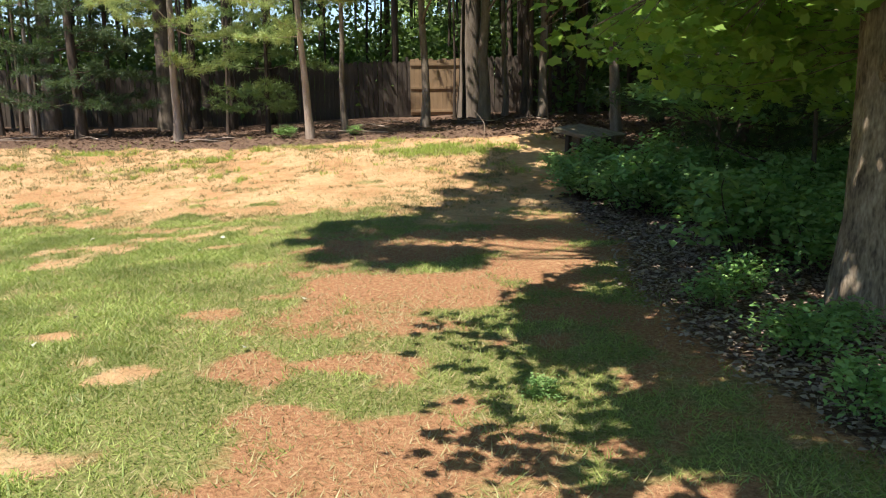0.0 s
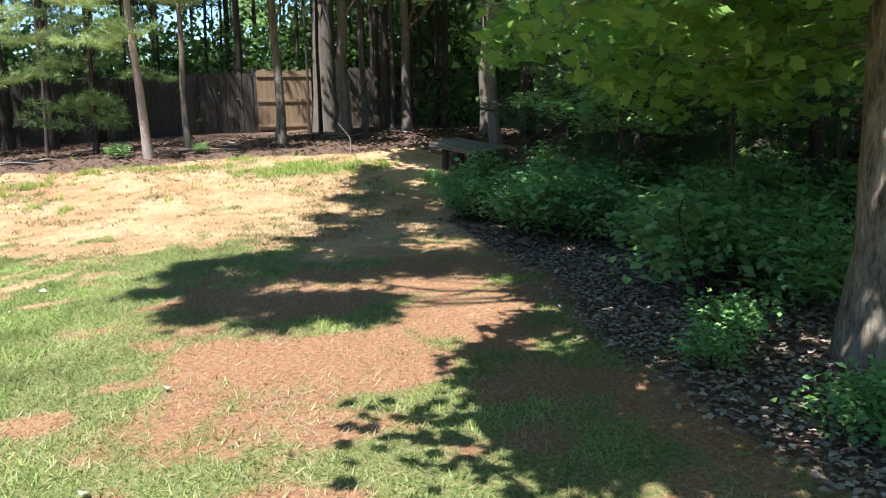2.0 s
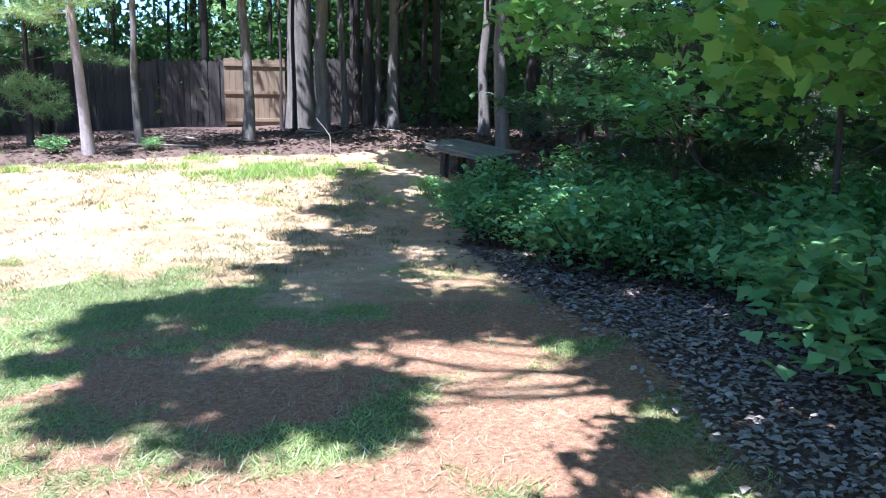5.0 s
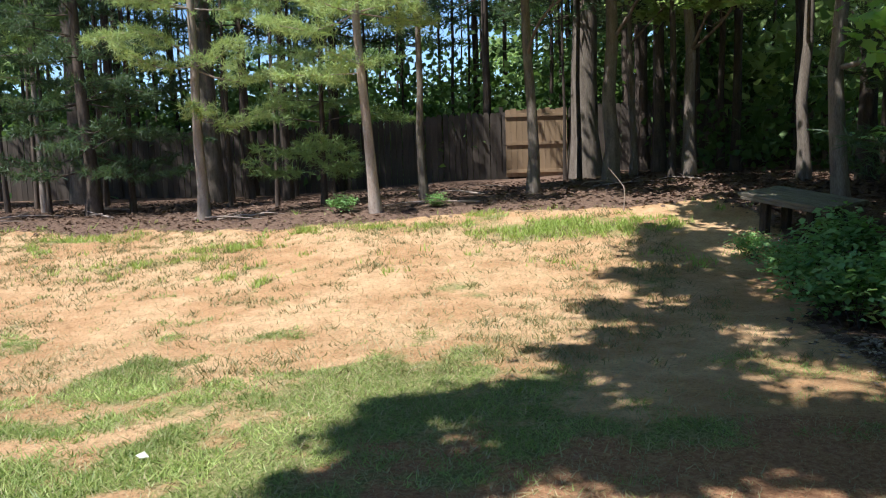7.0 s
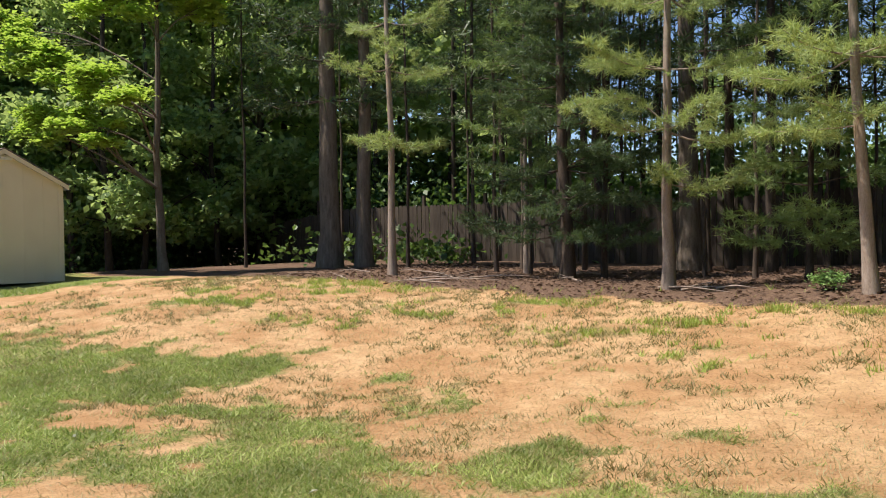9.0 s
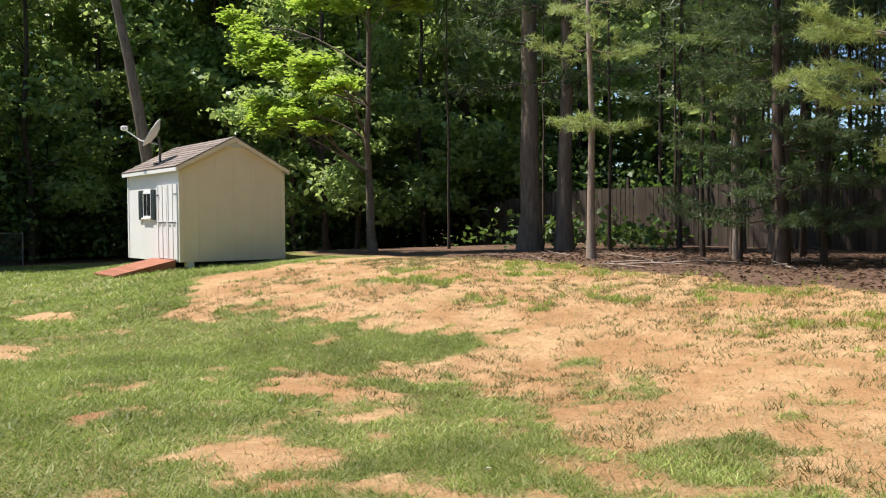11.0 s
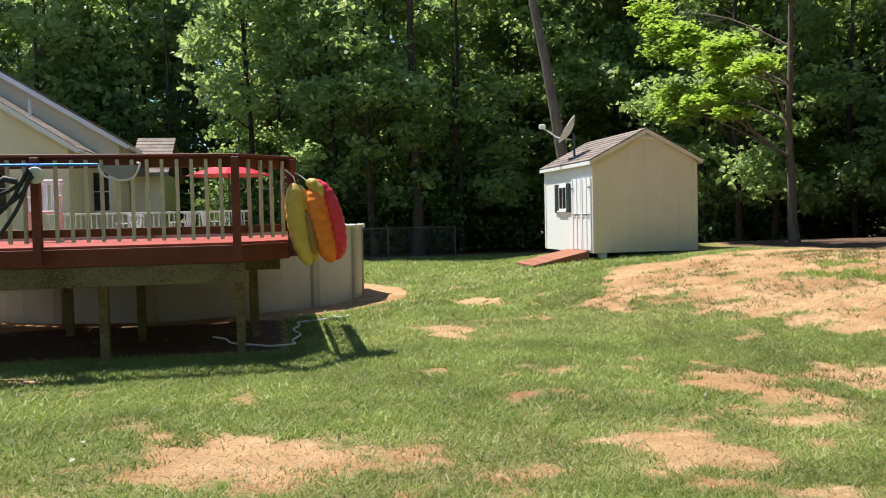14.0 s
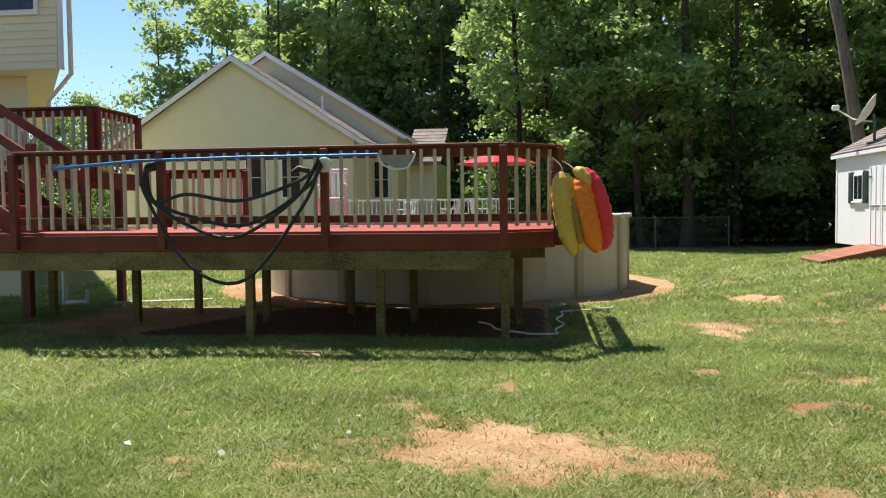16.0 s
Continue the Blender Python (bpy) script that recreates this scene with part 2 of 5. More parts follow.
GREY_WOOD = material("grey_weathered_table_wood", [(0.11, 0.09, 0.065), (0.18, 0.15, 0.11), (0.25, 0.21, 0.155)], 0.9, 4, 0.4, stretch=(1, 4, 4), fine=60, vary=0.15)
HOSE_BLACK = material("dark_rubber_hose", [(0.02, 0.024, 0.028), (0.04, 0.046, 0.052)], 0.5, 20, 0.05)
BLUE_POLE = material("blue_anodised_pole", [(0.03, 0.17, 0.5), (0.05, 0.23, 0.6)], 0.35, 8, 0.02, metal=0.4)
FLOAT_YELLOW = material("yellow_vinyl", [(0.6, 0.42, 0.08), (0.72, 0.52, 0.12)], 0.35, 3, 0.15, fine=18, coat=0.3)
FLOAT_ORANGE = material("orange_vinyl", [(0.85, 0.2, 0.02), (0.95, 0.28, 0.03)], 0.35, 3, 0.15, fine=18, coat=0.3)
FLOAT_RED = material("pinkish_red_vinyl", [(0.72, 0.03, 0.06), (0.85, 0.06, 0.1)], 0.35, 3, 0.15, fine=18, coat=0.3)
GROUND = ground_material()


# ---- building helpers ----
def mesh_of(name, verts, faces, mat, smooth=False):
    me = bpy.data.meshes.new(name)
    verts = np.asarray(verts, np.float32)
    faces = np.asarray(faces, np.int32)
    k = faces.shape[1]
    me.vertices.add(len(verts))
    me.vertices.foreach_set("co", verts.ravel())
    me.loops.add(faces.size)
    me.loops.foreach_set("vertex_index", faces.ravel())
    me.polygons.add(len(faces))
    me.polygons.foreach_set("loop_start", np.arange(0, faces.size, k, dtype=np.int32))
    me.polygons.foreach_set("loop_total", np.full(len(faces), k, np.int32))
    if smooth:
        me.polygons.foreach_set("use_smooth", np.ones(len(faces), bool))
    me.update(calc_edges=True)
    me.materials.append(mat)
    return me


def part(name, bm, mat, parent=None, label=""):
    """Links a bmesh (or a finished mesh) as one object, under a thing or a part."""
    if isinstance(bm, bmesh.types.BMesh):
        me = bpy.data.meshes.new(name)
        bm.to_mesh(me)
        bm.free()
        me.materials.append(mat)
    else:
        me = bm
    ob = new(name, me)
    if parent:
        ob.parent = parent
    return tagged(ob, label)


def thing(name, m, label, category, group="", kind=""):
    ob = new(name)
    ob.matrix_basis = m
    return tagged(ob, label, category, group, kind)


def box(bm, lo, hi, bevel=0.004, m=None):
    """Adds a box with eased edges between two corners."""
    c = [(a + b) / 2 for a, b in zip(lo, hi)]
    s = [abs(b - a) for a, b in zip(lo, hi)]
    made = bmesh.ops.create_cube(bm, size=1, matrix=(m or Matrix()) @ Matrix.Translation(c) @ Matrix.Diagonal((*s, 1)))
    if bevel:
        edges = list({e for v in made["verts"] for e in v.link_edges})
        bmesh.ops.bevel(bm, geom=edges, offset=min(bevel, min(s) * 0.3), segments=1, affect="EDGES")
    return bm


def boxed(lo, hi, bevel=0.004, m=None):
    return box(bmesh.new(), lo, hi, bevel, m)


def prism(bm, outline, axis, a, b):
    """Pushes an outline of two coordinates through from a to b along an axis."""
    def at(p, d):
        q = list(p)
        q.insert("xyz".index(axis), d)
        return bm.verts.new(q)
    lo, hi = [at(p, a) for p in outline], [at(p, b) for p in outline]
    k = len(outline)
    bm.faces.new(lo)
    bm.faces.new(hi[::-1])
    for i in range(k):
        bm.faces.new((lo[(i + 1) % k], lo[i], hi[i], hi[(i + 1) % k]))
    bmesh.ops.recalc_face_normals(bm, faces=bm.faces)
    return bm


def tube_arrays(points, radii, sides=8, base=0):
    """Verts and quads of a round bar along points."""
    pts = np.asarray(points, float)
    radii = np.broadcast_to(np.asarray(radii, float), (len(pts),))
    tang = np.gradient(pts, axis=0)
    tang /= np.linalg.norm(tang, axis=1)[:, None] + 1e-9
    up = np.where(np.abs(tang[:, 2:3]) > 0.9, [[1.0, 0, 0]], [[0, 0, 1.0]])
    u = np.cross(tang, up)
    u /= np.linalg.norm(u, axis=1)[:, None] + 1e-9
    v = np.cross(tang, u)
    for i in range(1, len(pts)):
        w = u[i - 1] - tang[i] * (u[i - 1] @ tang[i])
        u[i] = w / (np.linalg.norm(w) + 1e-9)
        v[i] = np.cross(tang[i], u[i])
    ang = np.arange(sides) * 2 * np.pi / sides
    ring = pts[:, None] + radii[:, None, None] * (np.cos(ang)[None, :, None] * u[:, None] + np.sin(ang)[None, :, None] * v[:, None])
    i, j = np.meshgrid(np.arange(len(pts) - 1), np.arange(sides), indexing="ij")
    a = i * sides + j
    b = i * sides + (j + 1) % sides
    quads = np.stack([a, a + sides, b + sides, b], -1).reshape(-1, 4)
    return ring.reshape(-1, 3), quads + base


def tubes(name, runs, mat, sides=8):
    """One mesh of several round bars: runs of (points, radii)."""
    vs, fs, base = [], [], 0
    for pts, r in runs:
        v, f = tube_arrays(pts, r, sides, base)
        vs.append(v)
        fs.append(f)
        base += len(v)
    return mesh_of(name, np.concatenate(vs), np.concatenate(fs), mat, True)


def curve_points(knots, k=8):
    """A smooth run of points through knots."""
    p = np.asarray(knots, float)
    p = np.vstack([2 * p[0] - p[1], p, 2 * p[-1] - p[-2]])
    out = []
    for i in range(1, len(p) - 2):
        for t in np.linspace(0, 1, k, endpoint=False):
            a, b, c, d = p[i - 1:i + 3]
            out.append(0.5 * (2 * b + (c - a) * t + (2 * a - 5 * b + 4 * c - d) * t * t + (3 * b - a - 3 * c + d) * t ** 3))
    out.append(p[-2])
    return np.array(out)


def unit(v):
    return v / (np.linalg.norm(v, axis=-1, keepdims=True) + 1e-9)


def leaf_quads(rng, centres, size, flat=0.6, spread=0.35):
    """Folded pointed leaves of four corners at the centres."""
    k = len(centres)
    nrm = unit(rng.normal(size=(k, 3)) * (1 - flat) + np.array([0, 0, flat]))
    d = unit(np.cross(nrm, rng.normal(size=(k, 3))))
    s = np.cross(nrm, d)
    ln = (size * rng.uniform(1 - spread, 1 + spread, k))[:, None]
    c = np.asarray(centres)
    v = np.stack([c - d * ln * 0.5, c + s * ln * 0.34 + nrm * ln * 0.1, c + d * ln * 0.5 - nrm * ln * 0.08, c - s * ln * 0.34 + nrm * ln * 0.1], 1)
    f = (np.arange(k) * 4)[:, None] + np.array([0, 1, 2, 3])
    return v.reshape(-1, 3), f


# ---- lie of the land ----
def ease(t):
    t = np.clip(t, 0, 1)
    return t * t * (3 - 2 * t)


def lattice(ix, iy, seed):
    h = (ix * 374761393 + iy * 668265263 + seed * 982451653) & 0x7FFFFFFF
    h = ((h ^ (h >> 13)) * 1274126177) & 0x7FFFFFFF
    return ((h ^ (h >> 16)) & 0xFFFF) / 65535.0


def patchy(x, y, scale, seed=0, octaves=3):
    """Smooth noise from 0 to 1 over the plan."""
    out, amp, tot = 0.0, 1.0, 0.0
    for o in range(octaves):
        u, v = np.asarray(x) / scale * 2 ** o + 97.3 * o, np.asarray(y) / scale * 2 ** o + 31.7 * o
        iu, iv = np.floor(u).astype(np.int64), np.floor(v).astype(np.int64)
        a, b = ease(u - iu), ease(v - iv)
        n00, n10 = lattice(iu, iv, seed + o), lattice(iu + 1, iv, seed + o)
        n01, n11 = lattice(iu, iv + 1, seed + o), lattice(iu + 1, iv + 1, seed + o)
        out = out + amp * ((n00 * (1 - a) + n10 * a) * (1 - b) + (n01 * (1 - a) + n11 * a) * b)
        tot += amp
        amp *= 0.5
    return out / tot


def land(x, y):
    """Height of the ground: a lawn that falls gently to the pool and a bank up to the woods."""
    y0 = 11 - 3 * ease((-x - 6) / 10)
    return -0.24 * ease(-x / 6) + 0.06 * ease((-x - 7) / 6) + 0.75 * ease((y - y0) / 8) * ease((x + 27) / 8) + 0.15 * ease(x / 4) * ease((y - 12) / 8) - 0.13 * np.exp(-((x + 18.3) ** 2 + (y - 15.0) ** 2) / 4.5)


def land_at(x, y):
    return float(land(np.float64(x), np.float64(y)))


def blob(x, y, cx, cy, rx, ry):
    return np.clip(1.3 - np.hypot((x - cx) / rx, (y - cy) / ry), 0, 1)


def woods_edge(x):
    """Where the lawn ends and the wood's floor begins."""
    return 16.7 + 0.9 * ease((-x - 2) / 6) + 0.5 * ease((x - 1) / 3) - 0.6 * ease((-x - 12) / 4)


def litter_and_shade(x, y):
    wob = (patchy(x, y, 1.3, 5) - 0.5) * 1.4
    woods = np.maximum.reduce([ease((y + wob - woods_edge(x)) / 0.8 + 0.5), ease((-31 - x) / 1.5), ease((y - 18) / 2)])
    # Shade under the deck, painted with the dark litter colour.
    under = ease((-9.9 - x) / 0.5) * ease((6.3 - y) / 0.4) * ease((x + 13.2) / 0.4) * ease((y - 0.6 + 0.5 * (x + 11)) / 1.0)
    xr = np.interp(y, (2, 5, 6.5, 8, 9.6, 11.5, 13, 14.5), (1.95, 1.8, 1.9, 2.2, 2.25, 2.3, 3.1, 3.3))
    right = ease((x + wob * 0.4 - xr) / 0.6 + 0.5)
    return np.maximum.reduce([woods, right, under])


def soil_share(x, y):
    near = ease((x + 2.0) / 1.0) * ease((9.5 - y + 0.5 * (patchy(x, y, 0.7, 9) - 0.5)) / 0.5)
    rim = ease((np.hypot(x + 17.1, y - 4.1) - 3.4) / 0.2) * ease((4.75 - np.hypot(x + 17.1, y - 4.1)) / 0.2)
    spots = np.maximum(blob(x, y, -7.05, 8.2, 0.6, 0.35), 0.8 * blob(x, y, 2.0, 15.6, 0.5, 0.4))
    return np.clip(np.maximum.reduce([near * (0.4 + 0.75 * patchy(x, y, 1.6, 8, 4)), 0.35 * rim, spots]), 0, 1)


def worn_spots(x, y):
    """Bare places in the lawn."""
    spots = ((-6.7, 10.35, 2.0, 0.75), (-6.6, 11.6, 0.9, 0.7), (-14.0, 9.4, 0.75, 0.55), (-5.8, 5.65, 0.85, 0.85), (-7.05, 8.2, 0.5, 0.32), (-11.9, 11.0, 0.9, 0.4),
             (-2.35, 5.4, 0.5, 0.18), (-1.57, 4.45, 0.22, 0.2), (-1.6, 3.3, 0.35, 0.2), (-1.8, 8.5, 0.2, 0.14), (-1.0, 6.1, 0.2, 0.14), (-1.39, 5.7, 0.24, 0.14),
             (0.05, 6.25, 0.75, 0.6), (1.15, 7.0, 0.55, 0.75), (-0.86, 4.45, 0.2, 0.4), (-0.2, 4.45, 0.5, 0.14), (-0.6, 3.7, 0.32, 0.2), (0.0, 3.15, 1.0, 0.42), (0.4, 7.9, 0.9, 0.6), (1.3, 8.6, 1.0, 0.5), (0.9, 2.6, 0.8, 0.4), (-4.9, 8.6, 0.7, 0.5), (-11.0, 8.3, 0.7, 0.4))
    return np.maximum.reduce([blob(x, y, *q) for q in spots])


def lawn_share(x, y):
    fine = 0.5 + 1.75 * (0.4 * patchy(x, y, 0.9, 1, 3) + 0.6 * patchy(x, y, 0.32, 6, 4) - 0.5)
    wide = patchy(x, y, 2.4, 2)
    y_lo = np.interp(x, (-15.5, -14, -12.4, -11.3, -10, -8, -7.2, -6.2, -5.4, -5, -3.6, -2.9, -1.5, -0.5, 0.2), (12.6, 11.9, 11.0, 11.4, 12.1, 12.9, 12.6, 11.7, 11.0, 10.9, 10.5, 11.4, 10.8, 10.9, 10.8))
    sand = ease((y - y_lo + (wide - 0.5) * 0.8) / 1.1 + 0.5) * ease((x + 15.8) / 1.2)
    thin = ease((x + 1.7) / 1.2) * ease((9.8 - y) / 1.0)
    far_thin = 0.12 * blob(x, y, -9.3, 8.3, 2.6, 1.2) + 0.14 * blob(x, y, -4.6, 7.2, 1.6, 1.8)
    most = 0.75 + 0.12 * ease((-x - 4) / 3) - 0.17 * thin - far_thin - 0.62 * sand - 0.62 * worn_spots(x, y) - 0.32 * (wide - 0.5)
    g = np.clip(0.5 + (most - fine) * 2.0, 0, 1.0)
    path = ease((x + 0.1) / 0.6) * ease((y - 9.1) / 0.4) * ease((12.9 - y) / 0.8)
    g = g - 0.6 * path
    tufts = np.maximum.reduce([blob(x, y, *q) for q in ((-5.05, 12.15, 0.7, 0.22), (-2.0, 11.75, 0.5, 0.18), (-7.9, 12.4, 0.8, 0.4), (-9.4, 14.2, 0.5, 0.3))])
    strip = np.maximum(blob(x, y, 0.95, 15.5, 1.5, 0.65), 0.6 * blob(x, y, -0.7, 15.95, 1.2, 0.35))
    shade_grass = blob(x, y, 2.0, 13.6, 0.9, 0.7)
    weeds = np.maximum.reduce([blob(x, y, *q) for q in ((-9.7, 17.2, 1.6, 0.8), (-5.8, 17.0, 0.9, 0.6), (-4.5, 15.0, 1.3, 0.4), (-3.6, 15.6, 0.8, 0.4))])
    g = np.maximum(g, strip * (0.45 + 0.9 * fine))
    g = g + 0.8 * tufts * fine + weeds * (0.1 + fine) * 0.7 + 0.7 * shade_grass * fine
    pool_rim = ease((4.7 - np.hypot(x + 17.1, y - 4.1)) / 0.2)
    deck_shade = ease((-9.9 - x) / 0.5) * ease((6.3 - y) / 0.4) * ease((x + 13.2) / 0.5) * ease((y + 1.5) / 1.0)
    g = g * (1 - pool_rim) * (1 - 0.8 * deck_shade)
    return np.clip(g * (1 - litter_and_shade(x, y)), 0, 1)


def surface(x, y):
    """The ground with its small swells and scuffs."""
    near = ease((40 - np.hypot(x, y - 8)) / 20)
    scuffed = ease((y - 10.2) / 1.0) * ease((x + 15) / 1.0) * ease((18 - y) / 1.0)
    return land(x, y) + near * (0.035 * (patchy(x, y, 1.1, 11, 4) - 0.5) + 0.05 * (patchy(x, y, 3.5, 12) - 0.5) + (0.015 + 0.05 * scuffed) * (patchy(x, y, 0.5, 13, 2) - 0.5))


def build_ground():
    xs = np.concatenate([-16 - np.geomspace(400, 0.35, 46), np.arange(-16, 5, 0.1), 5 + np.geomspace(0.35, 400, 40)])
    ys = np.concatenate([1.2 - np.geomspace(400, 0.3, 36), np.arange(1.2, 19, 0.1), 19 + np.geomspace(0.3, 400, 42)])
    x, y = np.meshgrid(xs, ys, indexing="ij")
    z = surface(x, y)
    i, j = np.meshgrid(np.arange(len(xs) - 1), np.arange(len(ys) - 1), indexing="ij")
    a = (i * len(ys) + j).ravel()
    me = mesh_of("ground", np.stack([x, y, z], -1).reshape(-1, 3), np.stack([a, a + len(ys), a + len(ys) + 1, a + 1], -1), GROUND, True)
    for name, f in (("lawn", lawn_share), ("soil", soil_share), ("litter", litter_and_shade)):
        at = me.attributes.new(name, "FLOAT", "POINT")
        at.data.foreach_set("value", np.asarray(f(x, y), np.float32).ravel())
    tagged(new("ground", me), "sandy back yard ground with patchy lawn and leaf litter", "ground", kind="structure")


build_ground()


# ---- trees ----
def limb_run(rng, start, end, sag=0.15, k=6):
    a, b = np.asarray(start, float), np.asarray(end, float)
    t = np.linspace(0, 1, k)[:, None]
    mid = rng.normal(size=3) * np.linalg.norm(b - a) * 0.08
    return a + (b - a) * t + np.sin(t * np.pi) * (mid + [0, 0, sag * np.linalg.norm(b - a) * 0.5])


def trunk_run(rng, height, r, lean=(0, 0), k=12, wander=0.05):
    t = np.linspace(0, 1, k)
    z = height * t ** 1.2
    off = np.cumsum(rng.normal(size=(k, 2)) * wander * height / k, axis=0)
    off -= off[0]
    p = np.column_stack([off[:, 0] + lean[0] * z, off[:, 1] + lean[1] * z, z - 0.12 * (t == 0)])
    return p, r * (1 - 0.82 * t) * (1 + 0.38 * np.exp(-z / 0.28))


def broadleaf(rng, name, m, label, height, r, lobes, n_leaf, size, leaf_mat, bark, lean=(0, 0), flat=0.55, group="", category="tree", sides=9, twigs=True):
    """A tree: tapered trunk with limbs to each lobe, and a crown of leaves in loose clumps."""
    ob = thing(name, m, label, category, group)
    p, rad = trunk_run(rng, height, r, lean)
    runs, leaves = [(p, rad)], []
    vol = np.array([np.prod(l[1]) ** 0.67 for l in lobes])
    for (c, s), share in zip(lobes, vol / vol.sum()):
        c, s = np.asarray(c, float), np.asarray(s, float)
        zs = np.clip(c[2] - 0.35 * np.hypot(c[0], c[1]) - 0.3, 0.12 * height, 0.95 * height)
        i = np.argmin(np.abs(p[:, 2] - zs))
        root = p[i]
        main = limb_run(rng, root, c, 0.1)
        r0 = min(rad[i] * 0.4, 0.018 + 0.009 * np.linalg.norm(c - root))
        runs.append((main, np.linspace(r0, r0 * 0.3, len(main))))
        k = max(4, int(9 * np.prod(s) ** 0.33))
        subs = c + unit(rng.normal(size=(k, 3))) * s * rng.uniform(0.35, 0.95, (k, 1))
        n = max(8, int(n_leaf * share / k))
        for q in subs:
            if twigs:
                runs.append((limb_run(rng, main[rng.integers(2, len(main))], q, 0.05, 4), np.linspace(r0 * 0.3, 0.006, 4)))
            leaves.append(q + rng.normal(size=(n, 3)) * s * [0.24, 0.24, 0.15])
    part("trunk", tubes("trunk", runs, bark, sides), bark, ob)
    v, f = leaf_quads(rng, np.concatenate(leaves), size, flat)
    part("crown", mesh_of("crown", v, f, leaf_mat), leaf_mat, ob)
    return ob


def pine(rng, name, m, label, height, r, first, reach, mat, bark, tufts=9, needles=15, lean=(0, 0), step=0.55, length=0.15, width=0.007, droop=0.1, gaps=0.25, group="", top=None, sides=6, knots=6, boughs=()):
    """A white pine: straight trunk, whorls of level branches, and plumes of needles."""
    ob = thing(name, m, label, "pine tree", group)
    p, rad = trunk_run(rng, height, r, lean, wander=0.02)
    runs, cs, ds = [(p, rad)], [], []
    z = first
    top = top or height
    limbs = list(boughs)
    while z < top - 0.3:
        far = reach * (1 - 0.75 * ((z - first) / (top - first))) * (0.75 + 0.25 * min(1, (z - first) / 1.0 + 0.5))
        a0 = rng.uniform(0, 6.28)
        for b in range(5):
            if rng.random() >= gaps:
                limbs.append((z, math.degrees(a0 + b * 1.257 + rng.normal() * 0.2), far * rng.uniform(0.65, 1.1)))
        z += step * rng.uniform(0.7, 1.3)
    for z, a, ln in limbs:
        a = radians(a)
        root = np.array([np.interp(z, p[:, 2], p[:, 0]), np.interp(z, p[:, 2], p[:, 1]), z])
        end = root + ln * np.array([np.cos(a), np.sin(a), rng.uniform(-droop, 0.22)])
        run = limb_run(rng, root, end, -0.08, knots)
        runs.append((run, np.linspace(max(0.008, 0.02 * ln / 2), 0.004, knots)))
        side = np.array([-np.sin(a), np.cos(a), 0])
        for t in np.linspace(0.3, 1.0, max(3, int(tufts * ln / 1.5))):
            at = np.array([np.interp(t, np.linspace(0, 1, knots), run[:, q]) for q in range(3)])
            w = 0.34 * ln * (1.1 - t) + 0.05
            for sgn in (-1, 0, 1):
                q = at + side * sgn * w * rng.uniform(0.5, 1.2) + rng.normal(size=3) * 0.05
                cs.append(q)
                ds.append(unit(np.array([np.cos(a), np.sin(a), 0.25]) + side * sgn * 0.8 + rng.normal(size=3) * 0.2))
    part("trunk", tubes("trunk", runs, bark, sides), bark, ob)
    cs, ds = np.repeat(np.array(cs), needles, 0), np.repeat(np.array(ds), needles, 0)
    k = len(cs)
    d = unit(ds * 0.7 + rng.normal(size=(k, 3)) * 0.75)
    s = unit(np.cross(d, rng.normal(size=(k, 3)))) * width
    ln = length * rng.uniform(0.7, 1.3, (k, 1))
    cs = cs - ds * rng.uniform(-0.06, 0.1, (k, 1))
    v = np.stack([cs - s, cs + s, cs + d * ln], 1).reshape(-1, 3)
    part("crown", mesh_of("crown", v, np.arange(3 * k).reshape(-1, 3), mat), mat, ob)
    return ob


def stand(x, y, turn=0.0, size=1.0, sink=0.03):
    return pose(x, y, land_at(x, y) - sink, 0, 0, turn) @ Matrix.Diagonal((size, size, size, 1))


def crown_lobes(rng, base, top, reach, k):
    """Lobes of a full crown: widest low down, closing at the top."""
    out = []
    for _ in range(k):
        t = rng.random()
        rr = reach * (1 - 0.6 * t) * rng.uniform(0.25, 0.95)
        a = rng.uniform(0, 6.28)
        out.append(((rr * np.cos(a), rr * np.sin(a), base + (top - base) * t), np.array([1, 1, 0.7]) * reach * rng.uniform(0.3, 0.48)))
    return out


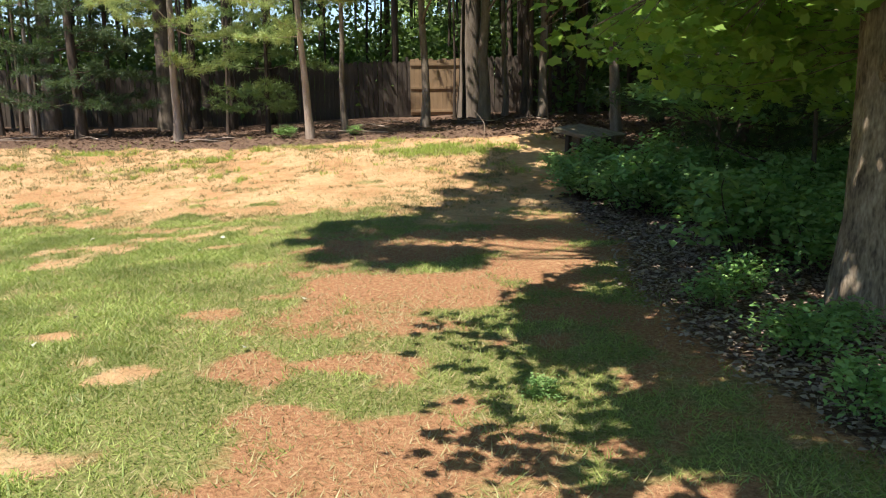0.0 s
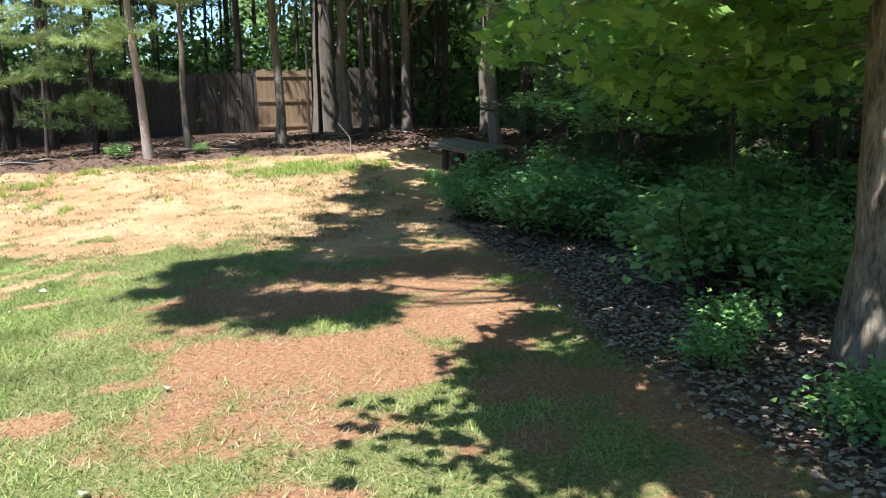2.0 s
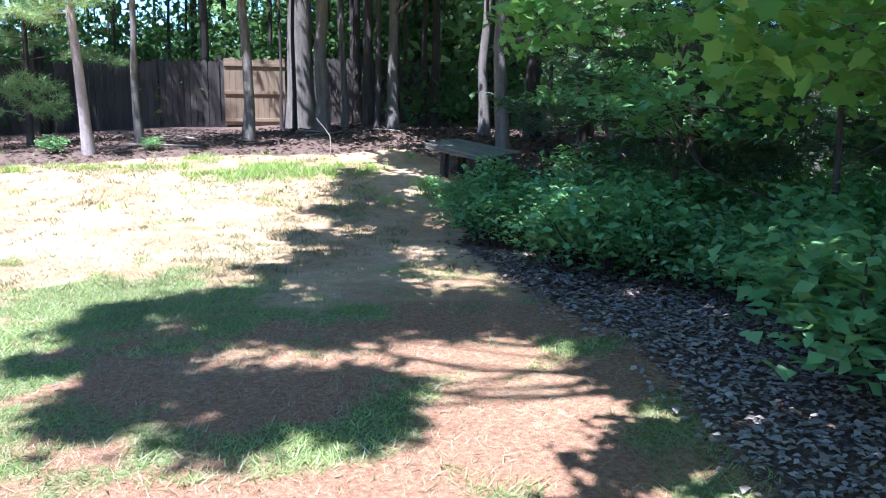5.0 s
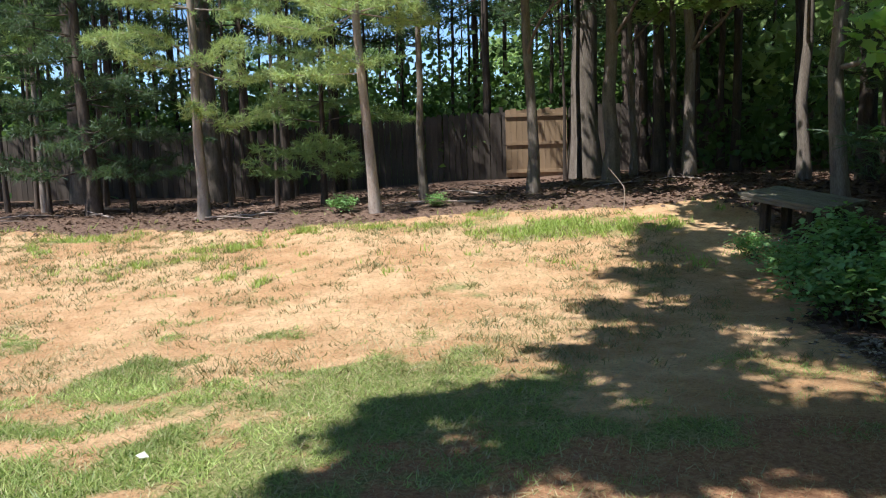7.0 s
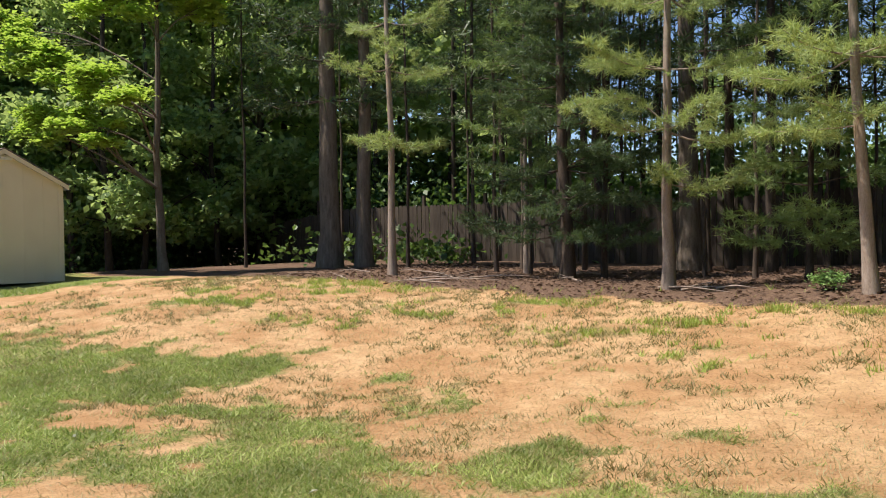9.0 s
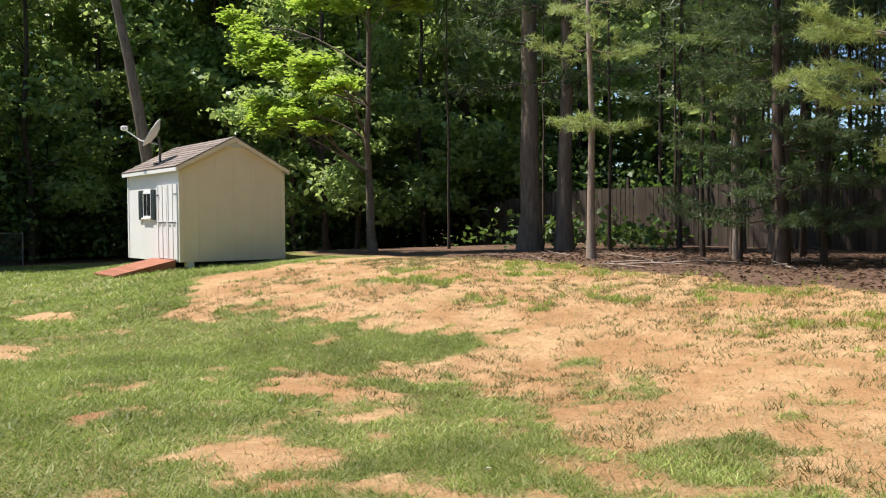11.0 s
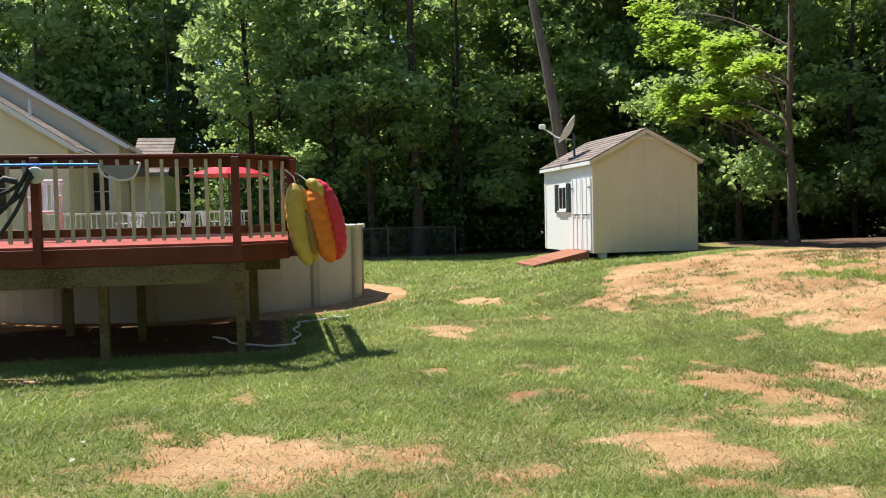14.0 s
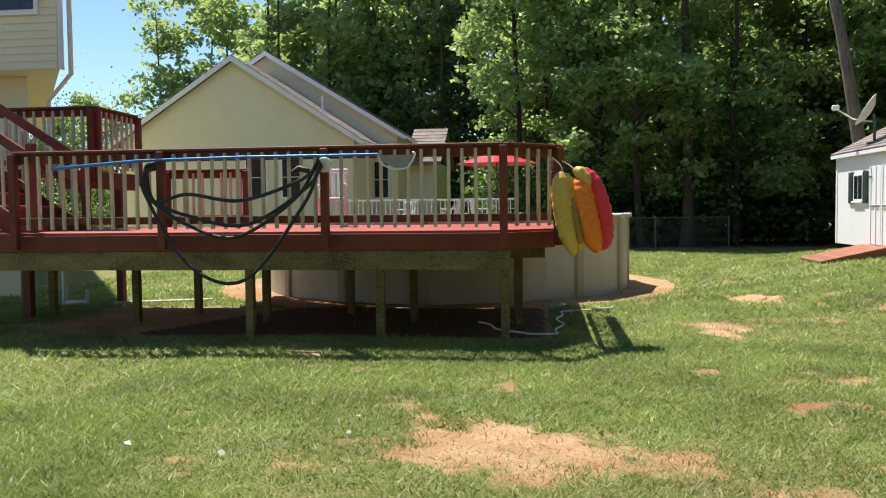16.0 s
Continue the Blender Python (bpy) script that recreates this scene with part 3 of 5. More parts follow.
def build_near_trees():
    rng = np.random.default_rng(7)
    # the maple beside the path, its crown reaching over the lawn
    lobes = []
    high = ((-0.8, 8.6, 0.5), (-0.4, 9.4, 0.55), (-0.25, 7.6, 0.6), (0.3, 8.6, 0.8), (0.45, 7.5, 0.55), (2.05, 7.9, 0.6), (2.8, 8.3, 0.8), (1.6, 8.7, 0.6), (-0.1, 8.2, 0.6), (0.1, 9.3, 0.6), (0.4, 9.9, 0.7), (1.05, 9.75, 0.5), (1.2, 9.2, 0.8), (0.75, 10.9, 0.6), (1.3, 10.6, 0.85), (1.35, 12.0, 0.75), (2.0, 9.0, 0.8), (1.6, 13.2, 0.65), (2.3, 11.4, 1.0), (2.2, 12.7, 0.9), (2.4, 14.2, 0.9), (2.5, 15.3, 0.7), (3.3, 16.0, 0.8), (4.3, 15.5, 1.0), (3.1, 13.5, 0.8), (2.7, 10.2, 1.0), (3.0, 8.6, 1.0), (3.4, 12.6, 1.2), (3.5, 14.7, 1.0), (4.0, 10.4, 1.3), (4.3, 8.4, 1.3), (5.2, 9.5, 1.5), (5.0, 12.2, 1.5), (6.6, 10.6, 1.6), (4.5, 14.0, 1.3), (5.6, 7.2, 1.5))
    low = ((2.3, 7.4, 0.75), (1.95, 6.4, 0.6), (2.1, 6.95, 0.5), (1.7, 5.5, 0.7), (1.5, 4.6, 0.7), (3.0, 6.4, 0.6), (1.3, 3.7, 0.65), (1.3, 2.8, 0.65), (2.3, 3.3, 0.9), (2.5, 4.5, 0.9), (2.3, 2.0, 0.9), (1.4, 1.9, 0.7), (3.7, 4.7, 1.0), (4.2, 6.2, 0.7), (3.6, 3.1, 1.0), (1.15, 5.95, 0.32), (0.95, 5.2, 0.36), (1.6, 0.9, 0.8))
    for tall, spots in ((8.2, high), (4.6, low)):
        for sx, sy, r in spots:
            z = tall + rng.uniform(-0.4, 0.4)
            lobes.append(((sx - 0.356 * z - 3.17, sy - 0.33 * z - 5.3, z), (0.95 * r, 0.95 * r, 0.3)))
    lobes += [((0.4, 0.4, 10.2), (1.8, 1.8, 1.0)), ((1.8, 1.4, 8.5), (1.7, 1.6, 0.9)), ((1.6, -2.0, 7.0), (1.7, 1.6, 0.8))]
    broadleaf(rng, "maple_tree", stand(3.17, 5.3), "tall grey-barked maple beside the path, low leafy branches", 12, 0.2, lobes, 110000, 0.14, LEAF_SUN, BARK)
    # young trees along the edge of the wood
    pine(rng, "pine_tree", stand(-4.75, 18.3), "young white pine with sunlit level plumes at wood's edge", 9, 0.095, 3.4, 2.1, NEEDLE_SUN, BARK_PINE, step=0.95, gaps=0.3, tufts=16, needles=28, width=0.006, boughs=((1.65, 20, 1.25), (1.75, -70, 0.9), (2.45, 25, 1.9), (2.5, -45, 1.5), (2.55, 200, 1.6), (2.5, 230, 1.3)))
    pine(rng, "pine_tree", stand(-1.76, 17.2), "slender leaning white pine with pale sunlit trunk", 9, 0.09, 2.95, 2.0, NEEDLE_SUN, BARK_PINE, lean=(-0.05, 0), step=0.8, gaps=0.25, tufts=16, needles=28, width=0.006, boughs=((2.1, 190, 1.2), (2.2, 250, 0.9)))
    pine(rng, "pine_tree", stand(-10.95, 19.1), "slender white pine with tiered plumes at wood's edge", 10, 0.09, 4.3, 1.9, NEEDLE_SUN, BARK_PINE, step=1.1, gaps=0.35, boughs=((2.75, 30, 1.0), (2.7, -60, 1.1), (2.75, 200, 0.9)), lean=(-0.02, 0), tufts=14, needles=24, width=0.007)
    pine(rng, "pine_tree", stand(-7.6, 20.4), "bushy white pine with dense dark foliage to the ground", 9, 0.14, 0.9, 2.2, NEEDLE_SHADE, BARK_DARK, tufts=13, needles=18, step=0.42, gaps=0.1, width=0.008)
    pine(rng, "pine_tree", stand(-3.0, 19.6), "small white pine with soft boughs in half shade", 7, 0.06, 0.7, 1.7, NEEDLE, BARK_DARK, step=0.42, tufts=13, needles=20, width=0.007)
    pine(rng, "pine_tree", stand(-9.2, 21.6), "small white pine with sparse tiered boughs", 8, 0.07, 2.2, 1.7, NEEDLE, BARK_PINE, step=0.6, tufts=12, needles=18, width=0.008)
    for x, y, hgt, r, base in ((-1.14, 18.8, 9, 0.07, 3.3), (0.66, 18.9, 11, 0.1, 3.0), (2.09, 19.8, 12, 0.14, 3.8), (3.66, 20.5, 11, 0.12, 2.9), (4.1, 15.0, 9, 0.11, 2.3), (4.9, 18.3, 10, 0.1, 3.2), (2.9, 22.0, 9, 0.08, 3.6)):
        lo = crown_lobes(rng, base, hgt, 2.4, 9) + [((rng.uniform(-1, 1), -1.6, base + 0.1), (1.1, 0.8, 0.35))]
        broadleaf(rng, "young_tree", stand(x, y), "slim broadleaf tree with light lower branches at wood's edge", hgt, r, lo, 8000, 0.15, LEAF, BARK_MID, flat=0.7)
    for x, y in ((4.3, 10.9), (5.3, 12.4), (4.9, 9.3), (6.4, 9.6)):
        lo = [((rng.uniform(-1, 1), rng.uniform(-1, 1), z), (0.9, 0.9, 0.35)) for z in (1.3, 1.7, 2.1, 2.5, 3.0, 3.6)]
        broadleaf(rng, "sapling", stand(x, y), "leafy maple sapling in the shade behind the shrubs", 4.5, 0.035, lo, 1500, 0.13, LEAF_SHRUB, BARK_DARK, flat=0.75)
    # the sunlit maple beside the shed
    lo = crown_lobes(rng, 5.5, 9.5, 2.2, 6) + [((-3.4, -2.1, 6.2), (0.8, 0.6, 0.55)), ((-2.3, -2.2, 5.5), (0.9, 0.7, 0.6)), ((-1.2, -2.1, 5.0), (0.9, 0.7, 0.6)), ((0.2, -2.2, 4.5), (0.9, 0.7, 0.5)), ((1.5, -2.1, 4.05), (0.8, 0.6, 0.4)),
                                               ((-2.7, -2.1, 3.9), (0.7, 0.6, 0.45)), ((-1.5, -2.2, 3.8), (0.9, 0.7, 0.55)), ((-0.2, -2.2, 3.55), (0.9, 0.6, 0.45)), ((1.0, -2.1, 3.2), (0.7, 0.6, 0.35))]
    broadleaf(rng, "maple_tree", stand(-18.1, 18.6), "bright green young maple with sunlit boughs near the shed", 10, 0.12, lo, 26000, 0.15, LEAF_SUNLIT, BARK_MID, flat=0.8)


build_near_trees()


def build_woods():
    rng = np.random.default_rng(21)
    broad, pines, poles = [], [], []
    for s in range(4):
        hgt = rng.uniform(14, 18)
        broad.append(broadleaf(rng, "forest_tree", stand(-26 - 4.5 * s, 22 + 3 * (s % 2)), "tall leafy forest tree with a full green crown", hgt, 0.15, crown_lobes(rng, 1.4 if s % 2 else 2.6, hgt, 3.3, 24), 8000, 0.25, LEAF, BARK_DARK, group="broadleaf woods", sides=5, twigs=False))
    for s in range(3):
        pines.append(pine(rng, "forest_pine", stand(-4 + 4 * s, 27 + s), "tall dark forest pine with sparse dead lower branches", 17, 0.13, 4.2 + 0.8 * s, 2.6, NEEDLE_SHADE, BARK_DARK, tufts=7, needles=6, step=1.1, length=0.28, width=0.022, group="pine woods", sides=4, knots=3))
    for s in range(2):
        poles.append(pine(rng, "forest_pole_tree", stand(-9 + 3 * s, 24), "thin straight forest trunk with few high branches", 13, 0.055, 5.0, 1.5, NEEDLE_SHADE, BARK_DARK, tufts=5, needles=5, step=1.3, length=0.28, width=0.022, group="thin woods", sides=4, knots=3))

    far = []
    for s in range(3):
        hgt = rng.uniform(14, 19)
        far.append(broadleaf(rng, "distant_tree", stand(-50 - 4 * s, -4 + 5 * s), "full-crowned tree in the distant wood", hgt, 0.17, crown_lobes(rng, 1.2, hgt, 3.8, 24), 3800, 0.4, LEAF, BARK_DARK, group="distant woods", sides=5, twigs=False))

    def spread(kind, count, x0, x1, y0, y1, gap, lo=0.8, hi=1.25):
        placed = []
        tries = 0
        while len(placed) < count and tries < count * 30:
            tries += 1
            x, y = rng.uniform(x0, x1), rng.uniform(y0, y1)
            if any(math.hypot(x - a, y - b) < gap for a, b in placed) or (abs(0.68 * (x - 1) - 0.73 * (y - 27)) < 1.4 and -4.5 < x < 2.5 and 22 < y < 28):
                continue
            placed.append((x, y))
            copy_thing(kind[rng.integers(len(kind))], stand(x, y, rng.uniform(0, 360), rng.uniform(lo, hi)))

    spread(pines, 20, -17, 8, 21.5, 33, 1.9)
    spread(poles, 50, -18, 12, 20.0, 31, 0.9)
    spread(far, 12, 0, 20, 32, 46, 3.0, 0.8, 1.2)
    spread(far, 7, -36, -19, 33, 46, 3.0, 0.8, 1.2)
    spread(poles, 44, -16, 5, 28.5, 40, 0.8, 0.9, 1.3)
    spread(far, 4, -16, 2, 44, 56, 2.6, 0.5, 0.7)
    spread(far, 12, -66, -46, 12, 32, 3.0, 1.0, 1.3)
    spread(far, 12, -54, -34, 28, 44, 3.0, 1.0, 1.3)
    spread(far, 9, -34, -18, 28.5, 38, 2.6)
    spread(broad, 16, -42, -23.5, 19.5, 28, 2.5)
    spread(broad, 22, -43, -33, 5, 24, 2.0)
    spread(far, 30, -66, -47, -13, 12, 2.8, 0.95, 1.3)
    spread(far, 14, -76, -60, -44, -17, 3.2, 0.62, 0.78)
    spread(pines, 8, -60, -46, -13, 6, 3.0, 1.0, 1.3)
    spread(pines, 16, 4.8, 16, 9, 24, 1.8, 0.7, 1.1)
    spread(far, 8, 9, 24, 2, 30, 3.4)
    spread(far, 4, 7, 15, -9, 0, 3.0)
    for i, (x, y, turn, size) in enumerate(((-55.5, -20.6, 40, 1.05), (-57.5, -16.6, 150, 1.15), (-60.5, -19.0, 260, 1.1))):
        copy_thing(far[i], stand(x, y, turn, size))
    # thickets of saplings and brush that close the view between the trunks
    cs = []
    for x0, x1, y0, y1, n, top in ((-46, -17, 28.2, 36, 220, 4.2), (-17, 4, 28.4, 36, 300, 4.6), (-22, 8, 38, 48, 260, 4.5), (4, 24, 28.2, 36, 150, 4.2), (4, 12, 28.6, 34, 70, 7.0), (-30, -18, 29.5, 36, 60, 6.0), (-78, -62, -46, -17, 150, 12.0), (-20, -14, 22.5, 27, 14, 1.2), (5, 12, 21.5, 27, 30, 2.0), (-42, -27, 21.5, 28, 110, 2.4), (-44, -33, 3.5, 19, 270, 5.0), (7, 22, 0, 27, 160, 2.4), (-70, -46, -40, 4, 160, 4.0)):
        for _ in range(n):
            x, y = rng.uniform(x0, x1), rng.uniform(y0, y1)
            h = top * rng.uniform(0.3, 1.0)
            k = int(26 + 29 * h)
            c = np.array([x, y, land_at(x, y) + h * 0.5])
            cs.append(c + rng.normal(size=(k, 3)) * [0.55, 0.55, h * 0.28])
    cs = np.concatenate(cs)
    cs[:, 2] = np.maximum(cs[:, 2], 0.05)
    v, f = leaf_quads(rng, cs, 0.23, 0.45)
    tagged(new("undergrowth", mesh_of("undergrowth", v, f, LEAF_DEEP)), "dense shaded green brush and saplings between the trunks", "undergrowth", kind="stuff")
    for x, y, r, lean in ((-15.4, 21.8, 0.3, 0.0), (-14.7, 22.4, 0.22, 0.04), (2.14, 23.5, 0.34, 0.0), (-6.6, 24.5, 0.26, 0.0), (-10.2, 25.2, 0.24, 0.0), (7.6, 12.8, 0.22, 0.0), (5.3, 13.9, 0.15, 0.0)):
        pine(rng, "old_pine", stand(x, y), "thick-trunked old pine standing in the wood", 18, r, 6.5, 3.0, NEEDLE_SHADE, BARK_MID, tufts=7, needles=7, step=1.1, length=0.26, width=0.018, lean=(lean, 0), sides=9, knots=3)
    pine(rng, "old_pine", stand(-33.0, 11.70), "tall straight dark trunk standing in front of the woods", 20, 0.26, 10.0, 3.0, NEEDLE_SHADE, BARK_DARK, tufts=7, needles=7, step=1.1, length=0.26, width=0.018, sides=9, knots=3)
    lo = [((c[0] - 3.0, c[1] + 0.5, c[2]), q) for c, q in crown_lobes(rng, 9.5, 15, 2.2, 10)]
    broadleaf(rng, "leaning_tree", stand(-21.97, 14.46), "grey leaning tree trunk behind the shed", 14, 0.21, lo, 5000, 0.3, LEAF, BARK_MID, lean=(-0.06, -0.18), twigs=False)


build_woods()


# ---- shed ----
def build_shed():
    x1, y0, z0 = -17.64, 13.18, 0.46
    lx, wy, hw, rise = 3.4, 2.56, 2.1, 0.66
    shed = thing("garden_shed", pose(x1, y0 - 0.03, z0), "small white wooden garden shed with gabled shingle roof", "shed")
    wall = prism(bmesh.new(), [(0, 0.0), (wy, 0.0), (wy, hw), (wy / 2, hw + rise), (0, hw)], "x", -lx, 0)
    part("wall", wall, SHED_CREAM_SHADE, shed)
    # Thin skin that gives the sunlit front its lighter tone.
    part("front_wall", boxed((-lx, -0.004, 0), (0, -0.0005, hw - 0.02), 0), SHED_WHITE_SUN, shed, "white plank front wall in a lighter sunlit tone")
    over = 0.1
    slope = rise / (wy / 2)
    for sgn in (-1, 1):
        yc = wy / 2
        ye = yc + sgn * (wy / 2 + over)
        zr, ze = hw + rise + 0.02, hw + rise + 0.02 - slope * (wy / 2 + over)
        roof = part("roof", prism(bmesh.new(), [(yc, zr), (ye, ze), (ye, ze + 0.05), (yc, zr + 0.06)], "x", -lx - 0.1, 0.1), SHINGLE, shed)
        n = math.hypot(ye - yc, zr - ze)
        for row in range(9):
            a, b = row / 9, (row + 1.12) / 9
            bm = bmesh.new()
            def on(f, up):
                return (yc + (ye - yc) * min(f, 1.02), zr + 0.06 + (ze + 0.05 - zr - 0.06) * min(f, 1.02) + up)
            prism(bm, [on(a, 0.004), on(b, 0.016), on(b, 0.03), on(a, 0.01)], "x", -lx - 0.12, 0.12)
            part("shingle_course", bm, SHINGLE, roof)
        part("rake_board", prism(bmesh.new(), [(yc, zr - 0.05), (ye, ze - 0.05), (ye, ze + 0.045), (yc, zr + 0.05)], "x", 0.1, 0.115), SHED_CREAM_SHADE, shed, "rake board in a warm cream shade tone")
        part("fascia", boxed((-lx - 0.1, ye - 0.012 * (sgn < 0), ze - 0.05), (0.1, ye + 0.012, ze + 0.035)), SHED_TRIM, shed)
    for y in (0.0, wy):
        part("corner_board", boxed((0.002, y - 0.02 if y == 0 else y - 0.09, 0.0), (0.022, y + 0.09 if y == 0 else y + 0.02, hw - 0.02)), SHED_CREAM_SHADE, shed)
    for x in (-lx, -0.09):
        part("corner_board", boxed((x, -0.021, 0.0), (x + 0.09, -0.001, hw - 0.03)), SHED_TRIM, shed)
    for i in range(1, 6):
        part("batten", boxed((0.001, wy * i / 6 - 0.006, 0.02), (0.006, wy * i / 6 + 0.006, hw + rise * (1 - abs(i / 3 - 1)) - 0.1), 0), SHED_CREAM_SHADE, shed)
    vent = part("gable_vent", boxed((0.004, wy / 2 - 0.2, hw + 0.5), (0.03, wy / 2 + 0.2, hw + 0.6)), SHED_TRIM, shed, "white louvred gable vent")
    for k in range(3):
        part("louvre", boxed((0.03, wy / 2 - 0.18, hw + 0.51 + k * 0.028), (0.042, wy / 2 + 0.18, hw + 0.52 + k * 0.028), 0.002), SHED_TRIM, vent)
    for k in range(2):
        a = -1.27 + k * 0.62
        leaf = part("door", boxed((a, -0.035, 0.06), (a + 0.6, -0.004, 1.74)), SHED_WHITE_SUN, shed, "white plank shed door, shut")
        for u in (0.0, 0.27, 0.53):
            part("stile", boxed((a + u, -0.05, 0.06), (a + u + 0.07, -0.036, 1.74), 0.003), SHED_TRIM, leaf)
        part("rail", boxed((a + 0.002, -0.052, 0.84), (a + 0.598, -0.05, 0.92), 0.001), SHED_TRIM, leaf)
        part("latch_bar", boxed((a + 0.06, -0.062, 0.88), (a + 0.56, -0.054, 0.9), 0.002), GALV, leaf, "dark metal latch bar")
        part("hinge", boxed((a + (0.0 if k == 0 else 0.45), -0.062, 1.5), (a + (0.15 if k == 0 else 0.6), -0.052, 1.53), 0.002), GALV, leaf)
    win = part("window", boxed((-2.25, -0.03, 1.0), (-1.72, -0.003, 1.62)), SHED_TRIM, shed, "white framed shed window")
    for k in range(2):
        part("pane", boxed((-2.2 + k * 0.245, -0.036, 1.05), (-1.99 + k * 0.245, -0.031, 1.57), 0.001), DARK, win)
    part("sill", boxed((-2.28, -0.07, 0.96), (-1.69, -0.002, 1.0)), SHED_TRIM, win)
    for x in (-2.52, -1.68):
        sh = part("shutter", boxed((x, -0.045, 0.95), (x + 0.24, -0.004, 1.66)), SHUTTER, shed, "dark green window shutter")
        for k in range(9):
            part("slat", boxed((x + 0.03, -0.052, 1.0 + k * 0.068), (x + 0.21, -0.044, 1.045 + k * 0.068), 0.003), SHUTTER, sh)
    for x in (-2.7, -1.5, -0.12):
        for y in (0.25, wy - 0.25):
            part("block", boxed((x - 0.1, y - 0.08, -0.45), (x + 0.1, y + 0.08, -0.001), 0.01), PLASTIC_WHITE, shed, "pale support block")
    # ramp at the doors
    ramp = thing("shed_ramp", pose(x1 - 0.96, y0 - 0.05, z0), "red-brown wooden ramp leading up to the shed doors", "ramp")
    drop = z0 - land_at(x1 - 0.9, y0 - 1.3)
    for k in range(9):
        a, b = k / 9 * 1.35, (k + 0.94) / 9 * 1.35
        part("board", prism(bmesh.new(), [(-a, 0.02 - drop * a / 1.35), (-b, 0.02 - drop * b / 1.35), (-b, 0.05 - drop * b / 1.35), (-a, 0.05 - drop * a / 1.35)], "x", -0.72, 0.72), RAMP_RED, ramp)
    for x in (-0.71, 0.67):
        part("stringer", prism(bmesh.new(), [(0, 0.015), (-1.33, 0.02 - drop), (-1.33, -0.03 - drop), (0, -0.2)], "x", x, x + 0.04), RAMP_RED, ramp)
    # satellite dish on the roof
    dish = thing("satellite_dish", pose(x1 - 1.9, y0 + 0.25, z0 + hw + 0.24) @ Matrix.Diagonal((1.2, 1.2, 1.2, 1)), "small grey satellite dish on an arm on the shed roof", "satellite dish")
    bm = bmesh.new()
    bmesh.ops.create_uvsphere(bm, u_segments=20, v_segments=10, radius=0.55)
    bmesh.ops.delete(bm, geom=[v for v in bm.verts if v.co.z > -0.42], context="VERTS")
    bmesh.ops.translate(bm, verts=bm.verts, vec=(0, 0, 0.55))
    bmesh.ops.solidify(bm, geom=bm.faces, thickness=0.012)
    bmesh.ops.scale(bm, verts=bm.verts, vec=(0.85, 1.0, 1.0))
    bmesh.ops.transform(bm, verts=bm.verts, matrix=pose(0.05, -0.08, 0.52, 58, 0, -25))
    part("reflector", bm, PLASTIC_WHITE, dish)
    part("mast", tubes("mast", [([(0, 0, -0.05), (0, 0.0, 0.25), (0.03, -0.03, 0.5)], 0.025)], GALV), GALV, dish)
    part("feed_arm", tubes("feed_arm", [([(0.03, -0.05, 0.35), (-0.1, -0.35, 0.42), (-0.22, -0.6, 0.62)], 0.014)], PLASTIC_WHITE), PLASTIC_WHITE, dish)
    part("feed_horn", boxed((-0.28, -0.68, 0.6), (-0.17, -0.56, 0.7), 0.02), PLASTIC_WHITE, dish)
    part("foot", boxed((-0.12, -0.1, -0.06), (0.12, 0.1, -0.02)), GALV, dish)


build_shed()


# ---- raised pool and deck ----
POOL_X, POOL_Y, POOL_R = -17.1, 4.1, 3.66
FLOOR_Z = 1.13


def build_pool():
    z0 = -0.08
    pool = thing("above_ground_pool", pose(POOL_X, POOL_Y, z0), "round above-ground pool with almond panels and pale rim", "pool")
    k = 16
    for i in range(k):
        a0, a1 = i / k * math.tau, (i + 1) / k * math.tau
        bm = bmesh.new()
        ring = []
        for r in (POOL_R, POOL_R - 0.03):
            for z in (-0.16, 1.3):
                ring.append([bm.verts.new((r * math.cos(a0 + (a1 - a0) * q / 4), r * math.sin(a0 + (a1 - a0) * q / 4), z)) for q in range(5)])
        for u, w in ((ring[0], ring[1]), (ring[3], ring[2]), (ring[1], ring[3]), (ring[2], ring[0])):
            for q in range(4):
                bm.faces.new((u[q], u[q + 1], w[q + 1], w[q]))
        bmesh.ops.recalc_face_normals(bm, faces=bm.faces)
        panel = part("wall_panel", bm, POOL_WALL, pool)
        m = pose(0, 0, 0, 0, 0, math.degrees(a0))
        part("upright", prism(bmesh.new(), [(POOL_R - 0.01, -0.1), (POOL_R + 0.05, -0.075), (POOL_R + 0.05, 0.075), (POOL_R - 0.01, 0.1)], "z", -0.16, 1.27), UPRIGHT, pool, "tan pool upright").matrix_basis = m
        part("rim_cap", boxed((POOL_R - 0.06, -0.1, 1.26), (POOL_R + 0.1, 0.1, 1.35), 0.02), POOL_RIM, pool).matrix_basis = m
        bm = bmesh.new()
        mid = pose(0, 0, 0, 0, 0, math.degrees((a0 + a1) / 2))
        half = POOL_R * math.sin((a1 - a0) / 2) + 0.01
        box(bm, (POOL_R * math.cos((a1 - a0) / 2) - 0.1, -half, 1.3), (POOL_R * math.cos((a1 - a0) / 2) + 0.07, half, 1.335), 0.012)
        part("rim_rail", bm, POOL_RIM, pool).matrix_basis = mid
    bm = bmesh.new()
    bmesh.ops.create_circle(bm, cap_ends=True, segments=48, radius=POOL_R - 0.04)
    bmesh.ops.translate(bm, verts=bm.verts, vec=(0, 0, 1.15))
    water = material("pool_water", [(0.03, 0.2, 0.28), (0.05, 0.27, 0.35)], 0.05, 1.5, 0.3, fine=4, spec=0.6)
    part("water", bm, water, pool, "clear blue pool water")


